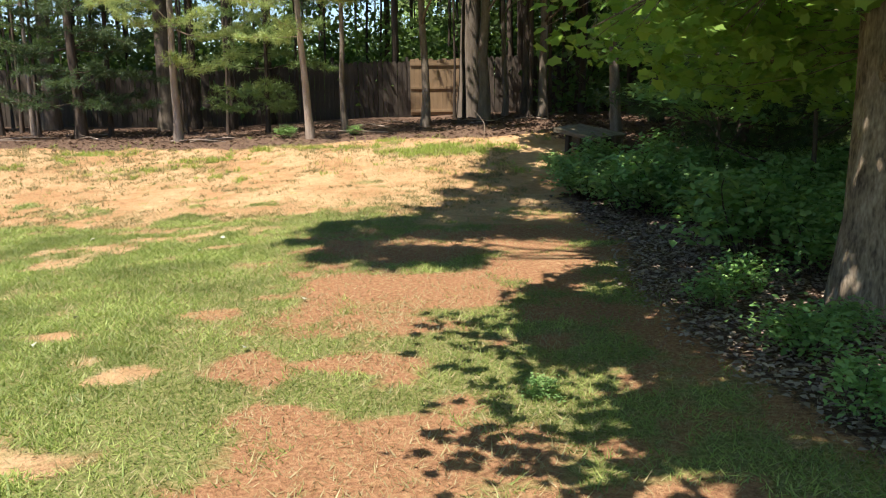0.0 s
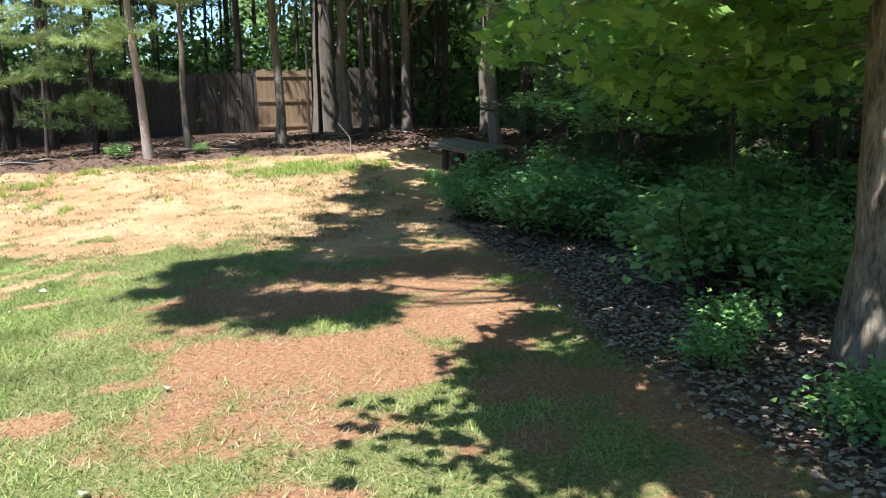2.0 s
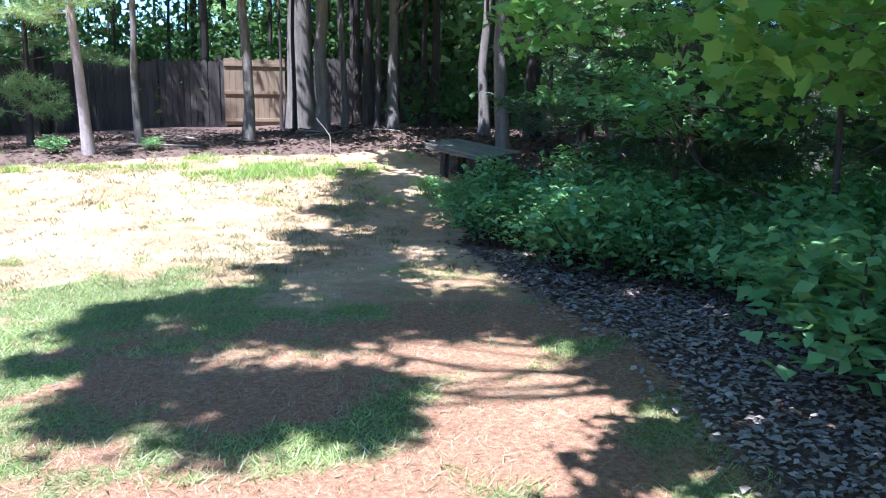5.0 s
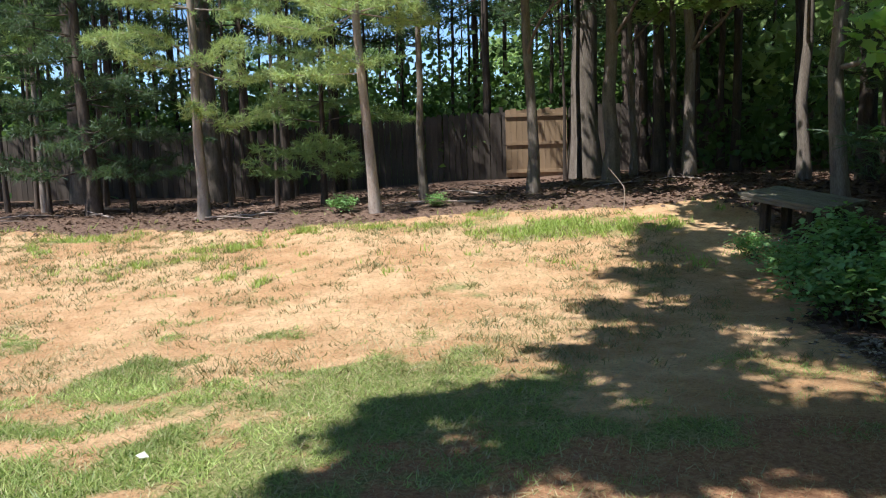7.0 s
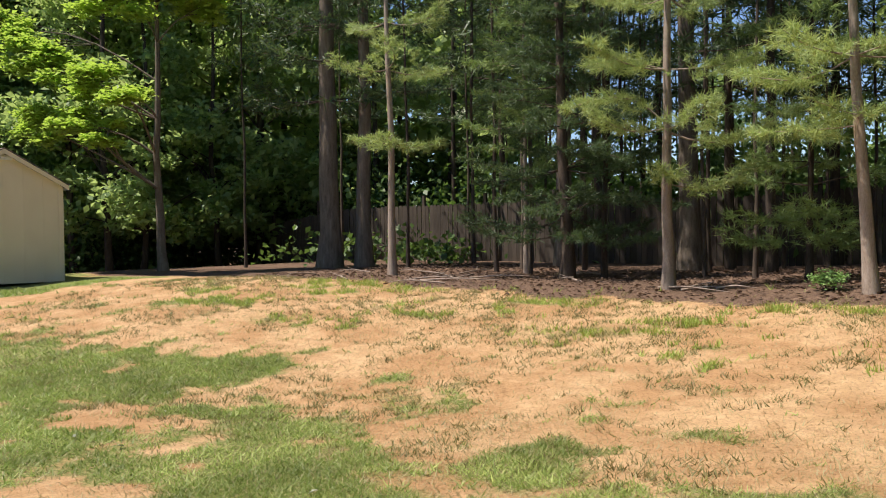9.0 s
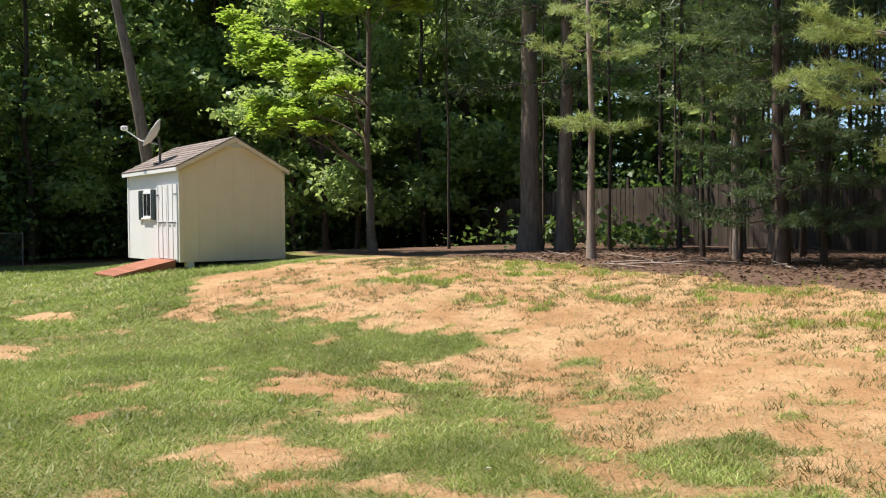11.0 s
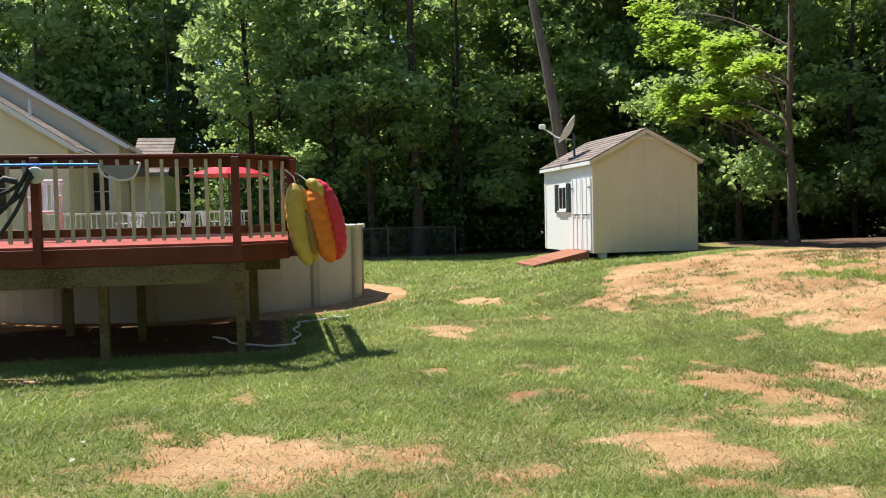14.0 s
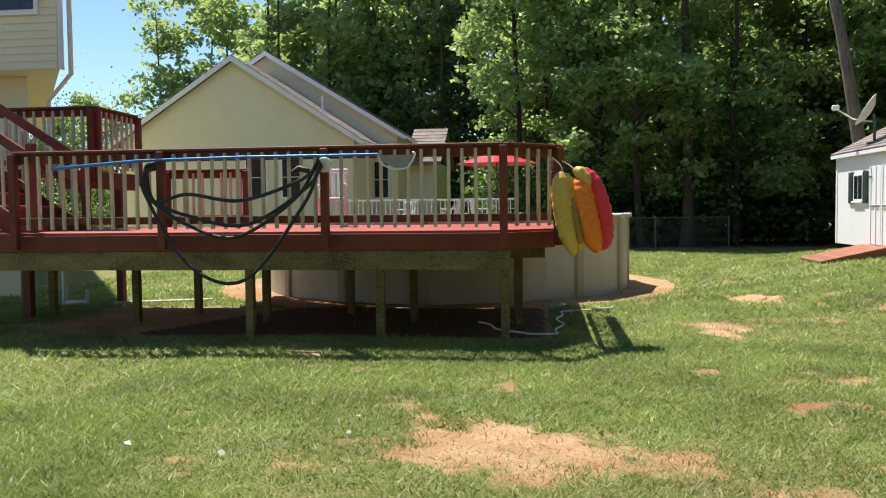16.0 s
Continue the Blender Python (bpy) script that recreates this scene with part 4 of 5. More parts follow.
def rail_run(deck, a, b, z0, posts, first_out=0.03, height=1.0):
    """A railing from a to b: posts, cap, two rails and balusters on the outer face."""
    a, b = Vector((*a, z0)), Vector((*b, z0))
    ln = (b - a).length
    m = Matrix.Translation(a) @ (b - a).to_track_quat("X", "Z").to_matrix().to_4x4()
    cap = part("cap_rail", boxed((0.0, -0.075, height - 0.035), (ln, 0.075, height), 0.008), RED_STAIN, deck)
    cap.matrix_basis = m
    part("top_rail", boxed((0.0, -0.012, height - 0.15), (ln, 0.026, height - 0.036)), RED_STAIN, deck).matrix_basis = m
    part("bottom_rail", boxed((0.0, -0.012, 0.1), (ln, 0.026, 0.19)), RED_STAIN, deck).matrix_basis = m
    n = max(2, round(ln / 0.157))
    share = boxed((-0.019, -0.05, 0.04), (0.019, -0.013, height - 0.06), 0.004)
    me = None
    for i in range(1, n):
        if any(abs(i * ln / n - p) < 0.07 for p in posts):
            continue
        if me is None:
            ob = part("baluster", share, BALUSTER, deck)
            me = ob.data
        else:
            ob = part("baluster", me, BALUSTER, deck)
        ob.matrix_basis = m @ pose(i * ln / n, 0, 0, random.uniform(-0.4, 0.4), random.uniform(-0.5, 0.5), 0)
    for p in posts:
        part("rail_post", boxed((p - 0.045, -0.11, -0.2), (p + 0.045, -0.02, height - 0.036), 0.006), RED_STAIN, deck).matrix_basis = m


def build_deck():
    x0, xb, ya, yb = -9.6, -13.25, -0.35, 6.22
    deck = thing("pool_deck", pose(0, 0, 0), "raised red-stained pool deck on treated wooden posts", "deck")
    k = 25
    for i in range(k):
        w = (x0 - 0.02 - xb) / k
        a = xb + i * w
        end = yb - max(0, (a + w + 10.2)) * 0.98
        part("floor_board", boxed((a, ya - 1.6, FLOOR_Z - 0.03), (a + w - 0.006, end, FLOOR_Z), 0.003), RED_DECK, deck)
    for i in range(23):
        a = xb - (i + 1) * 0.146
        cut = math.sqrt(max(0.0, (POOL_R + 0.12) ** 2 - (max(a + 0.14 - POOL_X, 0.0)) ** 2))
        if POOL_Y - cut > 1.0:
            part("floor_board", boxed((a, 0.8, FLOOR_Z - 0.03), (a + 0.14, POOL_Y - cut, FLOOR_Z), 0.003), RED_DECK, deck)
        if POOL_Y + cut < yb - 0.1:
            part("floor_board", boxed((a, POOL_Y + cut, FLOOR_Z - 0.03), (a + 0.14, yb, FLOOR_Z), 0.003), RED_DECK, deck)
    for y in (1.0, 2.2):
        part("joist", boxed((xb - 2.0 if y < 2 else xb - 0.8, y, 0.9), (xb, y + 0.04, FLOOR_Z - 0.032)), TREATED, deck)
    part("fascia", boxed((x0 - 0.04, ya - 1.6, 0.9), (x0, 5.63, FLOOR_Z - 0.032), 0.004), RED_STAIN, deck)
    c = math.degrees(math.atan2(yb - 5.63, -0.6))
    part("fascia", boxed((0, -0.0, 0.9), (math.hypot(0.6, yb - 5.63), 0.04, FLOOR_Z - 0.032)), RED_STAIN, deck).matrix_basis = pose(x0, 5.63, 0, 0, 0, c)
    part("fascia", boxed((xb, yb - 0.04, 0.9), (x0 - 0.6, yb, FLOOR_Z - 0.032)), RED_STAIN, deck)
    part("beam", boxed((x0 - 0.09, ya - 1.3, 0.67), (x0 - 0.015, 5.7, 0.897)), TREATED, deck, "greenish treated wooden beam")
    part("beam", boxed((-11.3, ya - 1.3, 0.71), (-11.24, 6.1, 0.897)), TREATED, deck, "greenish treated wooden beam")
    for i in range(14):
        y = ya - 1.3 + i * 0.56
        part("joist", boxed((xb, y, 0.9), (x0 - 0.13, y + 0.04, FLOOR_Z - 0.032)), TREATED, deck)
    for x, ys in ((-9.98, (5.62, 4.1, 2.45)), (-11.3, (5.75, 4.3, 2.2, 0.27)), (-12.2, (0.8, 3.2, 5.7)), (-11.9, (-1.4, -1.85))):
        for y in ys:
            g = land_at(x, y) - 0.06
            part("post", boxed((x - 0.05, y - 0.05, g), (x + 0.05, y + 0.05, 0.668 if x == -9.98 else 0.708 if x == -11.3 else 0.9)), TREATED, deck, "treated wooden deck post")
    rail_run(deck, (x0 + 0.03, ya), (x0 + 0.03, 5.63), FLOOR_Z, (0.0, 1.9, 3.9, 5.98))
    rail_run(deck, (x0 + 0.03, 5.63), (x0 - 0.55, yb + 0.03), FLOOR_Z, (0.8,))
    rail_run(deck, (x0 - 0.55, yb + 0.03), (xb + 0.5, yb + 0.03), FLOOR_Z, (1.5, 3.0))
    rail_run(deck, (xb + 0.05, ya + 0.2), (xb + 0.05, 1.3), FLOOR_Z, (0.05, 1.4), height=0.95)
    # stairs to the upper deck
    n = 6
    for i in range(n):
        y, z = ya - 0.25 - i * 0.28, FLOOR_Z + (i + 1) * 0.18
        part("stair_tread", boxed((-11.3, y - 0.29, z - 0.035), (-10.1, y, z), 0.006), RED_DECK, deck)
        part("stair_riser", boxed((-11.3, y - 0.02, z - 0.18), (-10.1, y - 0.002, z - 0.037)), RED_STAIN, deck)
    for x in (-10.08, -11.34):
        for lo, hi, up in ((-0.3, 0.0, 0), (0.82, 0.96, 1), (0.42, 0.52, 2)):
            part("stair_stringer" if not up else "stair_rail", prism(bmesh.new(), [(ya - 0.1, FLOOR_Z + lo + 0.05), (ya - 1.95, FLOOR_Z + lo + 1.23), (ya - 1.95, FLOOR_Z + hi + 1.23), (ya - 0.1, FLOOR_Z + hi + 0.05)], "x", x, x + 0.05), RED_STAIN, deck)
        for y, z in ((ya - 0.12, 0.0), (ya - 1.95, 1.1)):
            part("newel_post", boxed((x - 0.02, y - 0.05, FLOOR_Z - 0.4 + z), (x + 0.075, y + 0.05, FLOOR_Z + z + 1.15)), RED_STAIN, deck)
        for i in range(9):
            y = ya - 0.3 - i * 0.19
            part("baluster", boxed((x + 0.05, y - 0.018, FLOOR_Z + 0.2 + i * 0.121), (x + 0.086, y + 0.018, FLOOR_Z + 0.95 + i * 0.121)), BALUSTER, deck)
    # upper deck behind the stairs
    upper = thing("upper_deck", pose(0, 0, 0), "red-stained upper deck with cream balusters beside the house", "deck")
    zu = FLOOR_Z + 0.9
    part("floor", boxed((-13.6, -6.5, zu - 0.04), (-11.4, -0.88, zu), 0.004), RED_DECK, upper)
    part("fascia", boxed((-13.6, -0.878, zu - 0.28), (-11.4, -0.84, zu - 0.003)), RED_STAIN, upper)
    for x, y in ((-11.6, -1.6), (-13.4, -1.1), (-11.6, -4.5), (-13.4, -4.5)):
        part("post", boxed((x - 0.06, y - 0.06, -0.3), (x + 0.06, y + 0.06, zu - 0.042)), RED_STAIN, upper)
    rail_run(upper, (-12.2, -2.75), (-12.2, -0.84), zu, (0.0, 1.91))
    rail_run(upper, (-12.2, -0.84), (-13.5, -0.84), zu, (0.0, 1.3))


build_pool()
build_deck()


FLOAT_BROWN = material("brown_vinyl", [(0.3, 0.17, 0.05), (0.4, 0.24, 0.08)], 0.4, 3, 0.15, fine=18, coat=0.2)


def build_poolside():
    # two inflatable loungers hung on the corner
    def chamber(name, ob, knots, width, mat, ribs=9):
        """One air chamber: a fat run with puffed ribs, closing round at both ends."""
        pts = curve_points(knots, 14)
        t = np.linspace(0, 1, len(pts))
        r = width * (1 - np.abs(2 * t - 1) ** 3.2) ** 0.55 * (1 + 0.05 * np.cos(t * 6.28 * ribs)) + 0.002
        return part(name, tubes(name, [(pts, r)], mat, 20), mat, ob)

    ob = thing("inflatable_lounger", pose(-9.9, 6.2, 1.31, 0, 0, -11.5), "deflating yellow inflatable lounger hung on the deck rail", "pool float")
    chamber("float_body", ob, [(0, 0.08, 0.5), (0.02, 0.09, 0.2), (0.02, 0.14, -0.12), (0, 0.24, -0.5)], 0.115, FLOAT_YELLOW)
    chamber("inner_chamber", ob, [(-0.08, 0.12, 0.48), (-0.08, 0.2, 0.2), (-0.08, 0.25, -0.12), (-0.06, 0.3, -0.46)], 0.095, FLOAT_YELLOW)
    tagged(chamber("brown_edge", ob, [(-0.02, 0.2, 0.2), (0.02, 0.265, -0.05), (0.02, 0.32, -0.36)], 0.05, FLOAT_BROWN), "brown vinyl edge")
    part("grab_rope", tubes("grab_rope", [(curve_points([(0, 0.1, 0.46), (-0.02, 0.08, 0.56), (-0.02, -0.02, 0.66)]), 0.008)], PLASTIC_WHITE), PLASTIC_WHITE, ob)
    ob = thing("inflatable_lounger", pose(-9.98, 6.45, 1.34, 0, 0, -11.5), "orange and red inflatable lounger hung on the deck rail", "pool float")
    chamber("float_body", ob, [(0.02, 0.06, 0.42), (0.04, 0.1, 0.15), (0.04, 0.17, -0.16), (0.02, 0.27, -0.5)], 0.135, FLOAT_ORANGE)
    tagged(chamber("red_edge", ob, [(-0.06, 0.04, 0.51), (-0.06, 0.2, 0.33), (-0.06, 0.31, 0.02), (-0.05, 0.345, -0.3), (-0.03, 0.3, -0.47)], 0.105, FLOAT_RED, 12), "pinkish red vinyl edge")
    # The yellow highlight on the orange top, added as a small coloured chamber.
    tagged(chamber("yellow_highlight", ob, [(0.03, -0.01, 0.49), (0.04, 0.1, 0.42), (0.05, 0.17, 0.28)], 0.07, FLOAT_YELLOW, 3), "yellow highlight at the top, shaped as a small chamber")
    part("grab_rope", tubes("grab_rope", [(curve_points([(-0.02, 0.0, 0.48), (-0.04, -0.1, 0.56), (-0.04, -0.26, 0.64)]), 0.008)], PLASTIC_WHITE), PLASTIC_WHITE, ob)
    # skimmer net on a blue pole, hung along the rail
    net = thing("skimmer_net", pose(-9.44, 0, 1.98), "blue-handled pool skimmer net hung along the deck rail", "pool net")
    part("pole", tubes("pole", [([(0, 1.35, 0.01), (0, 2.6, 0.03), (0, 4.2, 0.03)], 0.016)], BLUE_POLE), BLUE_POLE, net)
    part("pole_tip", tubes("pole_tip", [([(0, 0.2, -0.07), (0, 1.35, 0.01)], 0.02)], BLUE_POLE), BLUE_POLE, net)
    part("net_frame", tubes("net_frame", [(curve_points([(0, 4.2, 0.03), (0.02, 4.25, -0.08), (0.03, 4.4, -0.14), (0.03, 4.55, -0.12), (0.02, 4.63, 0.02), (0, 4.6, 0.05)]), 0.012)], PLASTIC_WHITE), PLASTIC_WHITE, net, "white plastic net frame")
    mesh_mat = material("grey_net_mesh", [(0.25, 0.25, 0.26), (0.34, 0.34, 0.35)], 0.8, 30, 0.2)
    bm = bmesh.new()
    prism(bm, [(4.22, 0.02), (4.27, -0.07), (4.4, -0.125), (4.54, -0.11), (4.61, 0.02)], "x", 0.005, 0.02)
    part("net_bag", bm, mesh_mat, net)
    # vacuum hose looped over two posts
    hose = thing("pool_hose", pose(-9.36, 0, 0), "dark pool vacuum hose looped over the deck rail posts", "hose")
    loops = []
    for j, (lo, dy, dz) in enumerate(((1.5, 0, 0), (1.22, 0.06, -0.04), (1.08, -0.05, 0.03), (0.58, 0.03, -0.02))):
        loops.append((curve_points([(0.02 * j, 3.55 + dy * 0.3, 1.93 + dz), (0.03, 3.3 + dy, 1.72 - 0.1 * j), (0.04, 2.6 + dy, lo + 0.0), (0.03, 1.95, lo + 0.08 + 0.03 * j), (0.03, 1.55 - 0.04 * j, 1.5 + 0.03 * j), (0.02 * j, 1.45, 1.86 + dz), (0.0, 1.56, 1.93 + dz)], 10), 0.021))
    for r in loops:
        part("coil", tubes("coil", [r], HOSE_BLACK), HOSE_BLACK, hose)
    part("hose_end", tubes("hose_end", [([(0.02, 3.42, 1.83), (0.05, 3.3, 1.86), (0.05, 3.22, 1.8)], 0.035)], HOSE_BLACK), HOSE_BLACK, hose)
    hook = thing("hose_reel", pose(-9.4, 3.58, 1.9), "small white round hose hanger on a rail post", "hook")
    bm = bmesh.new()
    bmesh.ops.create_cone(bm, cap_ends=True, segments=20, radius1=0.09, radius2=0.09, depth=0.05, matrix=pose(0, 0, 0, 0, 90, 0))
    bmesh.ops.bevel(bm, geom=list(bm.edges), offset=0.01, segments=1, affect="EDGES")
    part("disc", bm, PLASTIC_WHITE, hook)
    # pale hose on the ground and the paver edge of the pool
    gh = thing("garden_hose", pose(0, 0, 0), "pale garden hose lying on the grass by the pool", "hose")
    pts = curve_points([(-11.2, 5.2, 0), (-10.4, 5.7, 0), (-10.3, 6.2, 0), (-11.2, 6.3, 0), (-12.2, 6.35, 0), (-12.6, 6.9, 0), (-12.9, 7.2, 0)], 8)
    pts[:, 2] = land(pts[:, 0], pts[:, 1]) + 0.035
    pts[:, 1] += 0.05 * np.sin(np.arange(len(pts)) * 0.9)
    part("hose_run", tubes("hose_run", [(pts, 0.013)], PLASTIC_WHITE), PLASTIC_WHITE, gh)
    pipe = thing("drain_pipe", pose(-13.0, -1.9, -0.2), "white plastic drain pipe under the deck", "pipe")
    part("pipe_run", tubes("pipe_run", [([(0, 0, 0), (0, 0, 0.6)], 0.04), ([(0, 0.02, 0.08), (0, 0.4, 0.08), (0, 0.42, 0.3)], 0.04)], PLASTIC_WHITE), PLASTIC_WHITE, pipe)
    plank = thing("plank", pose(-13.5, -0.4, land_at(-13.5, -0.4), 0, 0, 20), "pale plank lying on bare ground behind the deck", "plank")
    part("board", boxed((-0.08, -0.8, 0.0), (0.08, 0.8, 0.05), 0.006), BALUSTER, plank)

    def chair(m):
        ob = thing("garden_chair", m, "white plastic garden chair on the deck", "chair", "white garden chairs")
        part("seat", boxed((-0.24, -0.23, 0.4), (0.24, 0.23, 0.44), 0.015), PLASTIC_WHITE, ob)
        for i in range(5):
            part("back_slat", boxed((-0.22 + i * 0.095, 0.21, 0.45), (-0.16 + i * 0.095, 0.235, 0.9), 0.006, pose(0, 0, 0, -8)), PLASTIC_WHITE, ob)
        part("back_top", boxed((-0.24, 0.2, 0.86), (0.24, 0.24, 0.93), 0.012, pose(0, 0, 0, -8)), PLASTIC_WHITE, ob)
        for x in (-0.23, 0.19):
            for y in (-0.22, 0.18):
                part("leg", boxed((x, y, 0.0), (x + 0.04, y + 0.04, 0.4), 0.006), PLASTIC_WHITE, ob)
            part("armrest", boxed((x - 0.02, -0.22, 0.62), (x + 0.05, 0.24, 0.65), 0.01), PLASTIC_WHITE, ob)
            part("arm_post", boxed((x, -0.2, 0.44), (x + 0.035, -0.16, 0.62), 0.005), PLASTIC_WHITE, ob)
        return ob
    first = chair(pose(-24.0, 2.0, 0.75, 0, 0, 60))
    for x, y, a in ((-24.3, 3.4, -30), (-23.6, 4.4, 200), (-25.3, 5.0, 120)):
        copy_thing(first, pose(x, y, 0.75, 0, 0, a))
    copy_thing(first, pose(-12.3, 2.9, FLOOR_Z, 0, 0, 100))
    par = thing("patio_umbrella", pose(-25.2, 4.7, 0.75), "red patio umbrella beyond the pool", "umbrella")
    part("pole", tubes("pole", [([(0, 0, 0), (0, 0, 2.35)], 0.025)], GALV), GALV, par)
    bm = bmesh.new()
    bmesh.ops.create_cone(bm, cap_ends=False, segments=8, radius1=1.25, radius2=0.03, depth=0.42, matrix=pose(0, 0, 2.2))
    bmesh.ops.solidify(bm, geom=bm.faces, thickness=0.01)
    part("canopy", bm, FLOAT_RED, par, "red fabric canopy")
    # patio platform with a white rail behind the pool
    pat = thing("rear_deck", pose(0, 0, 0), "low brown wooden deck with white railing by the house", "deck")
    part("platform", boxed((-27.5, -1.0, 0.5), (-22.8, 6.4, 0.748)), RED_STAIN, pat)
    for x in (-27.2, -23.0):
        for y in (-0.8, 2.5, 6.1):
            part("post", boxed((x - 0.06, y - 0.06, -0.4), (x + 0.06, y + 0.06, 0.498)), RED_STAIN, pat)
    for z in (0.9, 1.62):
        part("white_rail", boxed((-22.95, 0.2, z), (-22.9, 5.4, z + 0.05)), PLASTIC_WHITE, pat)
    for i in range(40):
        part("white_baluster", boxed((-22.94, 0.24 + i * 0.13, 0.75), (-22.91, 0.27 + i * 0.13, 1.618), 0.003), PLASTIC_WHITE, pat)


build_poolside()


# ---- houses ----
def lap_wall(name, outline, axis, at, thick, parent, mat=YELLOW):
    return part(name, prism(bmesh.new(), outline, axis, at - thick, at), mat, parent)


def gable_block(house, x0, x1, yc, half, eave, peak, base=-0.4, over=0.35, laps=True):
    """A gabled block whose gable end faces along +x at x0."""
    slope = (peak - eave) / half
    part("wall", prism(bmesh.new(), [(yc - half, base), (yc + half, base), (yc + half, eave), (yc, peak), (yc - half, eave)], "x", x1, x0), YELLOW, house)
    if laps:
        z = base + 0.2
        wall = bmesh.new()
        while z < peak - 0.12:
            w = half if z < eave else half * (peak - z) / (peak - eave)
            wn = half if z + 0.115 < eave else half * (peak - z - 0.115) / (peak - eave)
            prism(wall, [(yc - w, z), (yc + w, z), (yc + wn, z + 0.115), (yc - wn, z + 0.115)], "x", x0 + 0.002, x0 + 0.01)
            z += 0.13
        part("lap_siding", wall, YELLOW, house)
    for s in (-1, 1):
        ye, ze = yc + s * (half + over), eave - slope * over
        roof = part("roof", prism(bmesh.new(), [(yc, peak + 0.02), (ye, ze + 0.02), (ye, ze + 0.14), (yc, peak + 0.16)], "x", x1 - 0.2, x0 + 0.3), SHINGLE, house)
        n = 18
        for r in range(n):
            a, b = r / n, min(1.0, (r + 1.1) / n)
            def on(f, up):
                return (yc + (ye - yc) * f, peak + 0.16 + (ze - peak - 0.02) * f + up)
            part("shingle_course", prism(bmesh.new(), [on(a, 0.002), on(b, 0.012), on(b, 0.03), on(a, 0.008)], "x", x1 - 0.22, x0 + 0.32), SHINGLE, roof)
        part("rake_board", prism(bmesh.new(), [(yc, peak - 0.06), (ye, ze - 0.06), (ye, ze + 0.13), (yc, peak + 0.15)], "x", x0 + 0.301, x0 + 0.33), SHED_TRIM, house, "white rake board")
        part("gutter", boxed((x1 - 0.2, ye - 0.06, ze - 0.03), (x0 + 0.28, ye + 0.06, ze + 0.09), 0.015), SHED_TRIM, house)
    return house


def window_on(house, x, y, z, w, h, name="window"):
    win = part(name, boxed((x - 0.02, y - w / 2 - 0.08, z - 0.08), (x + 0.04, y + w / 2 + 0.08, z + h + 0.08), 0.008), SHED_TRIM, house, "white framed window")
    for k in range(2):
        part("pane", boxed((x + 0.041, y - w / 2, z + k * h / 2 + 0.015), (x + 0.046, y + w / 2, z + (k + 1) * h / 2 - 0.015), 0.001), DARK, win)


def build_houses():
    house = thing("yellow_house", pose(0, 0, 0), "pale yellow sided house with brown shingle gables", "house")
    gable_block(house, -30, -33.8, -5.4, 4.55, 4.08, 7.04)
    gable_block(house, -34, -44, -5.45, 5.55, 4.55, 7.95)
    part("side_wing", boxed((-41, 0.15, -0.4), (-36, 1.4, 3.5), 0.01), YELLOW, house)
    wing = part("wing_roof", prism(bmesh.new(), [(-35.5, 3.3), (-38.5, 5.0), (-41.5, 3.3), (-41.5, 3.45), (-38.5, 5.16), (-35.5, 3.45)], "y", 0.14, 1.7), SHINGLE, house)
    for r in range(10):
        a, b = r / 10, (r + 1.08) / 10
        part("shingle_course", prism(bmesh.new(), [(-38.5 + 3 * a, 5.164 - 1.71 * a), (-38.5 + 3 * b, 5.174 - 1.71 * b), (-38.5 + 3 * b, 5.194 - 1.71 * b), (-38.5 + 3 * a, 5.172 - 1.71 * a)], "y", 0.12, 1.72), SHINGLE, wing)
    for y in (-3.2, -4.6, 0.0):
        window_on(house, -29.985 if y < -0.5 else -33.985, y + (0.0 if y < -0.5 else -0.7), 1.9, 0.75, 1.5)
    part("vent_pipe", tubes("vent_pipe", [([(-31.5, -2.4, 4.9), (-31.5, -2.4, 5.85)], 0.05)], PLASTIC_WHITE), PLASTIC_WHITE, house, "white roof vent pipe")
    main = thing("two_storey_house", pose(0, 0, 0), "cream two-storey house corner with an overhanging upper floor", "house")
    part("upper_wall", prism(bmesh.new(), [(-14, -2.47), (-24, -9.3), (-24, -16), (-14, -16)], "z", 3.95, 9.5), YELLOW, main)
    part("lower_wall", prism(bmesh.new(), [(-14.6, -3.5), (-24.2, -10), (-24.2, -15.9), (-14.6, -15.9)], "z", -0.4, 3.948), YELLOW, main)
    for i in range(40):
        part("lap_board", boxed((-13.998, -14, 3.97 + i * 0.135), (-13.985, -2.5, 4.085 + i * 0.135), 0), YELLOW, main)
    part("corner_board", boxed((-14.1, -2.468, 3.95), (-13.975, -2.44, 9.5)), SHED_TRIM, main)
    part("downspout", tubes("downspout", [([(-14.2, -2.38, 9.4), (-14.2, -2.38, 3.9), (-14.7, -3.15, 3.5), (-14.7, -3.2, 0)], 0.045)], SHED_TRIM), SHED_TRIM, main)
    for y in (-3.35, -4.6):
        window_on(main, -13.98, y, 5.0, 0.9, 1.3)
    part("roof", prism(bmesh.new(), [(-13.6, -2.2), (-24.4, -9.2), (-24.4, -16.3), (-13.6, -16.3)], "z", 9.502, 9.7), SHINGLE, main)


build_houses()


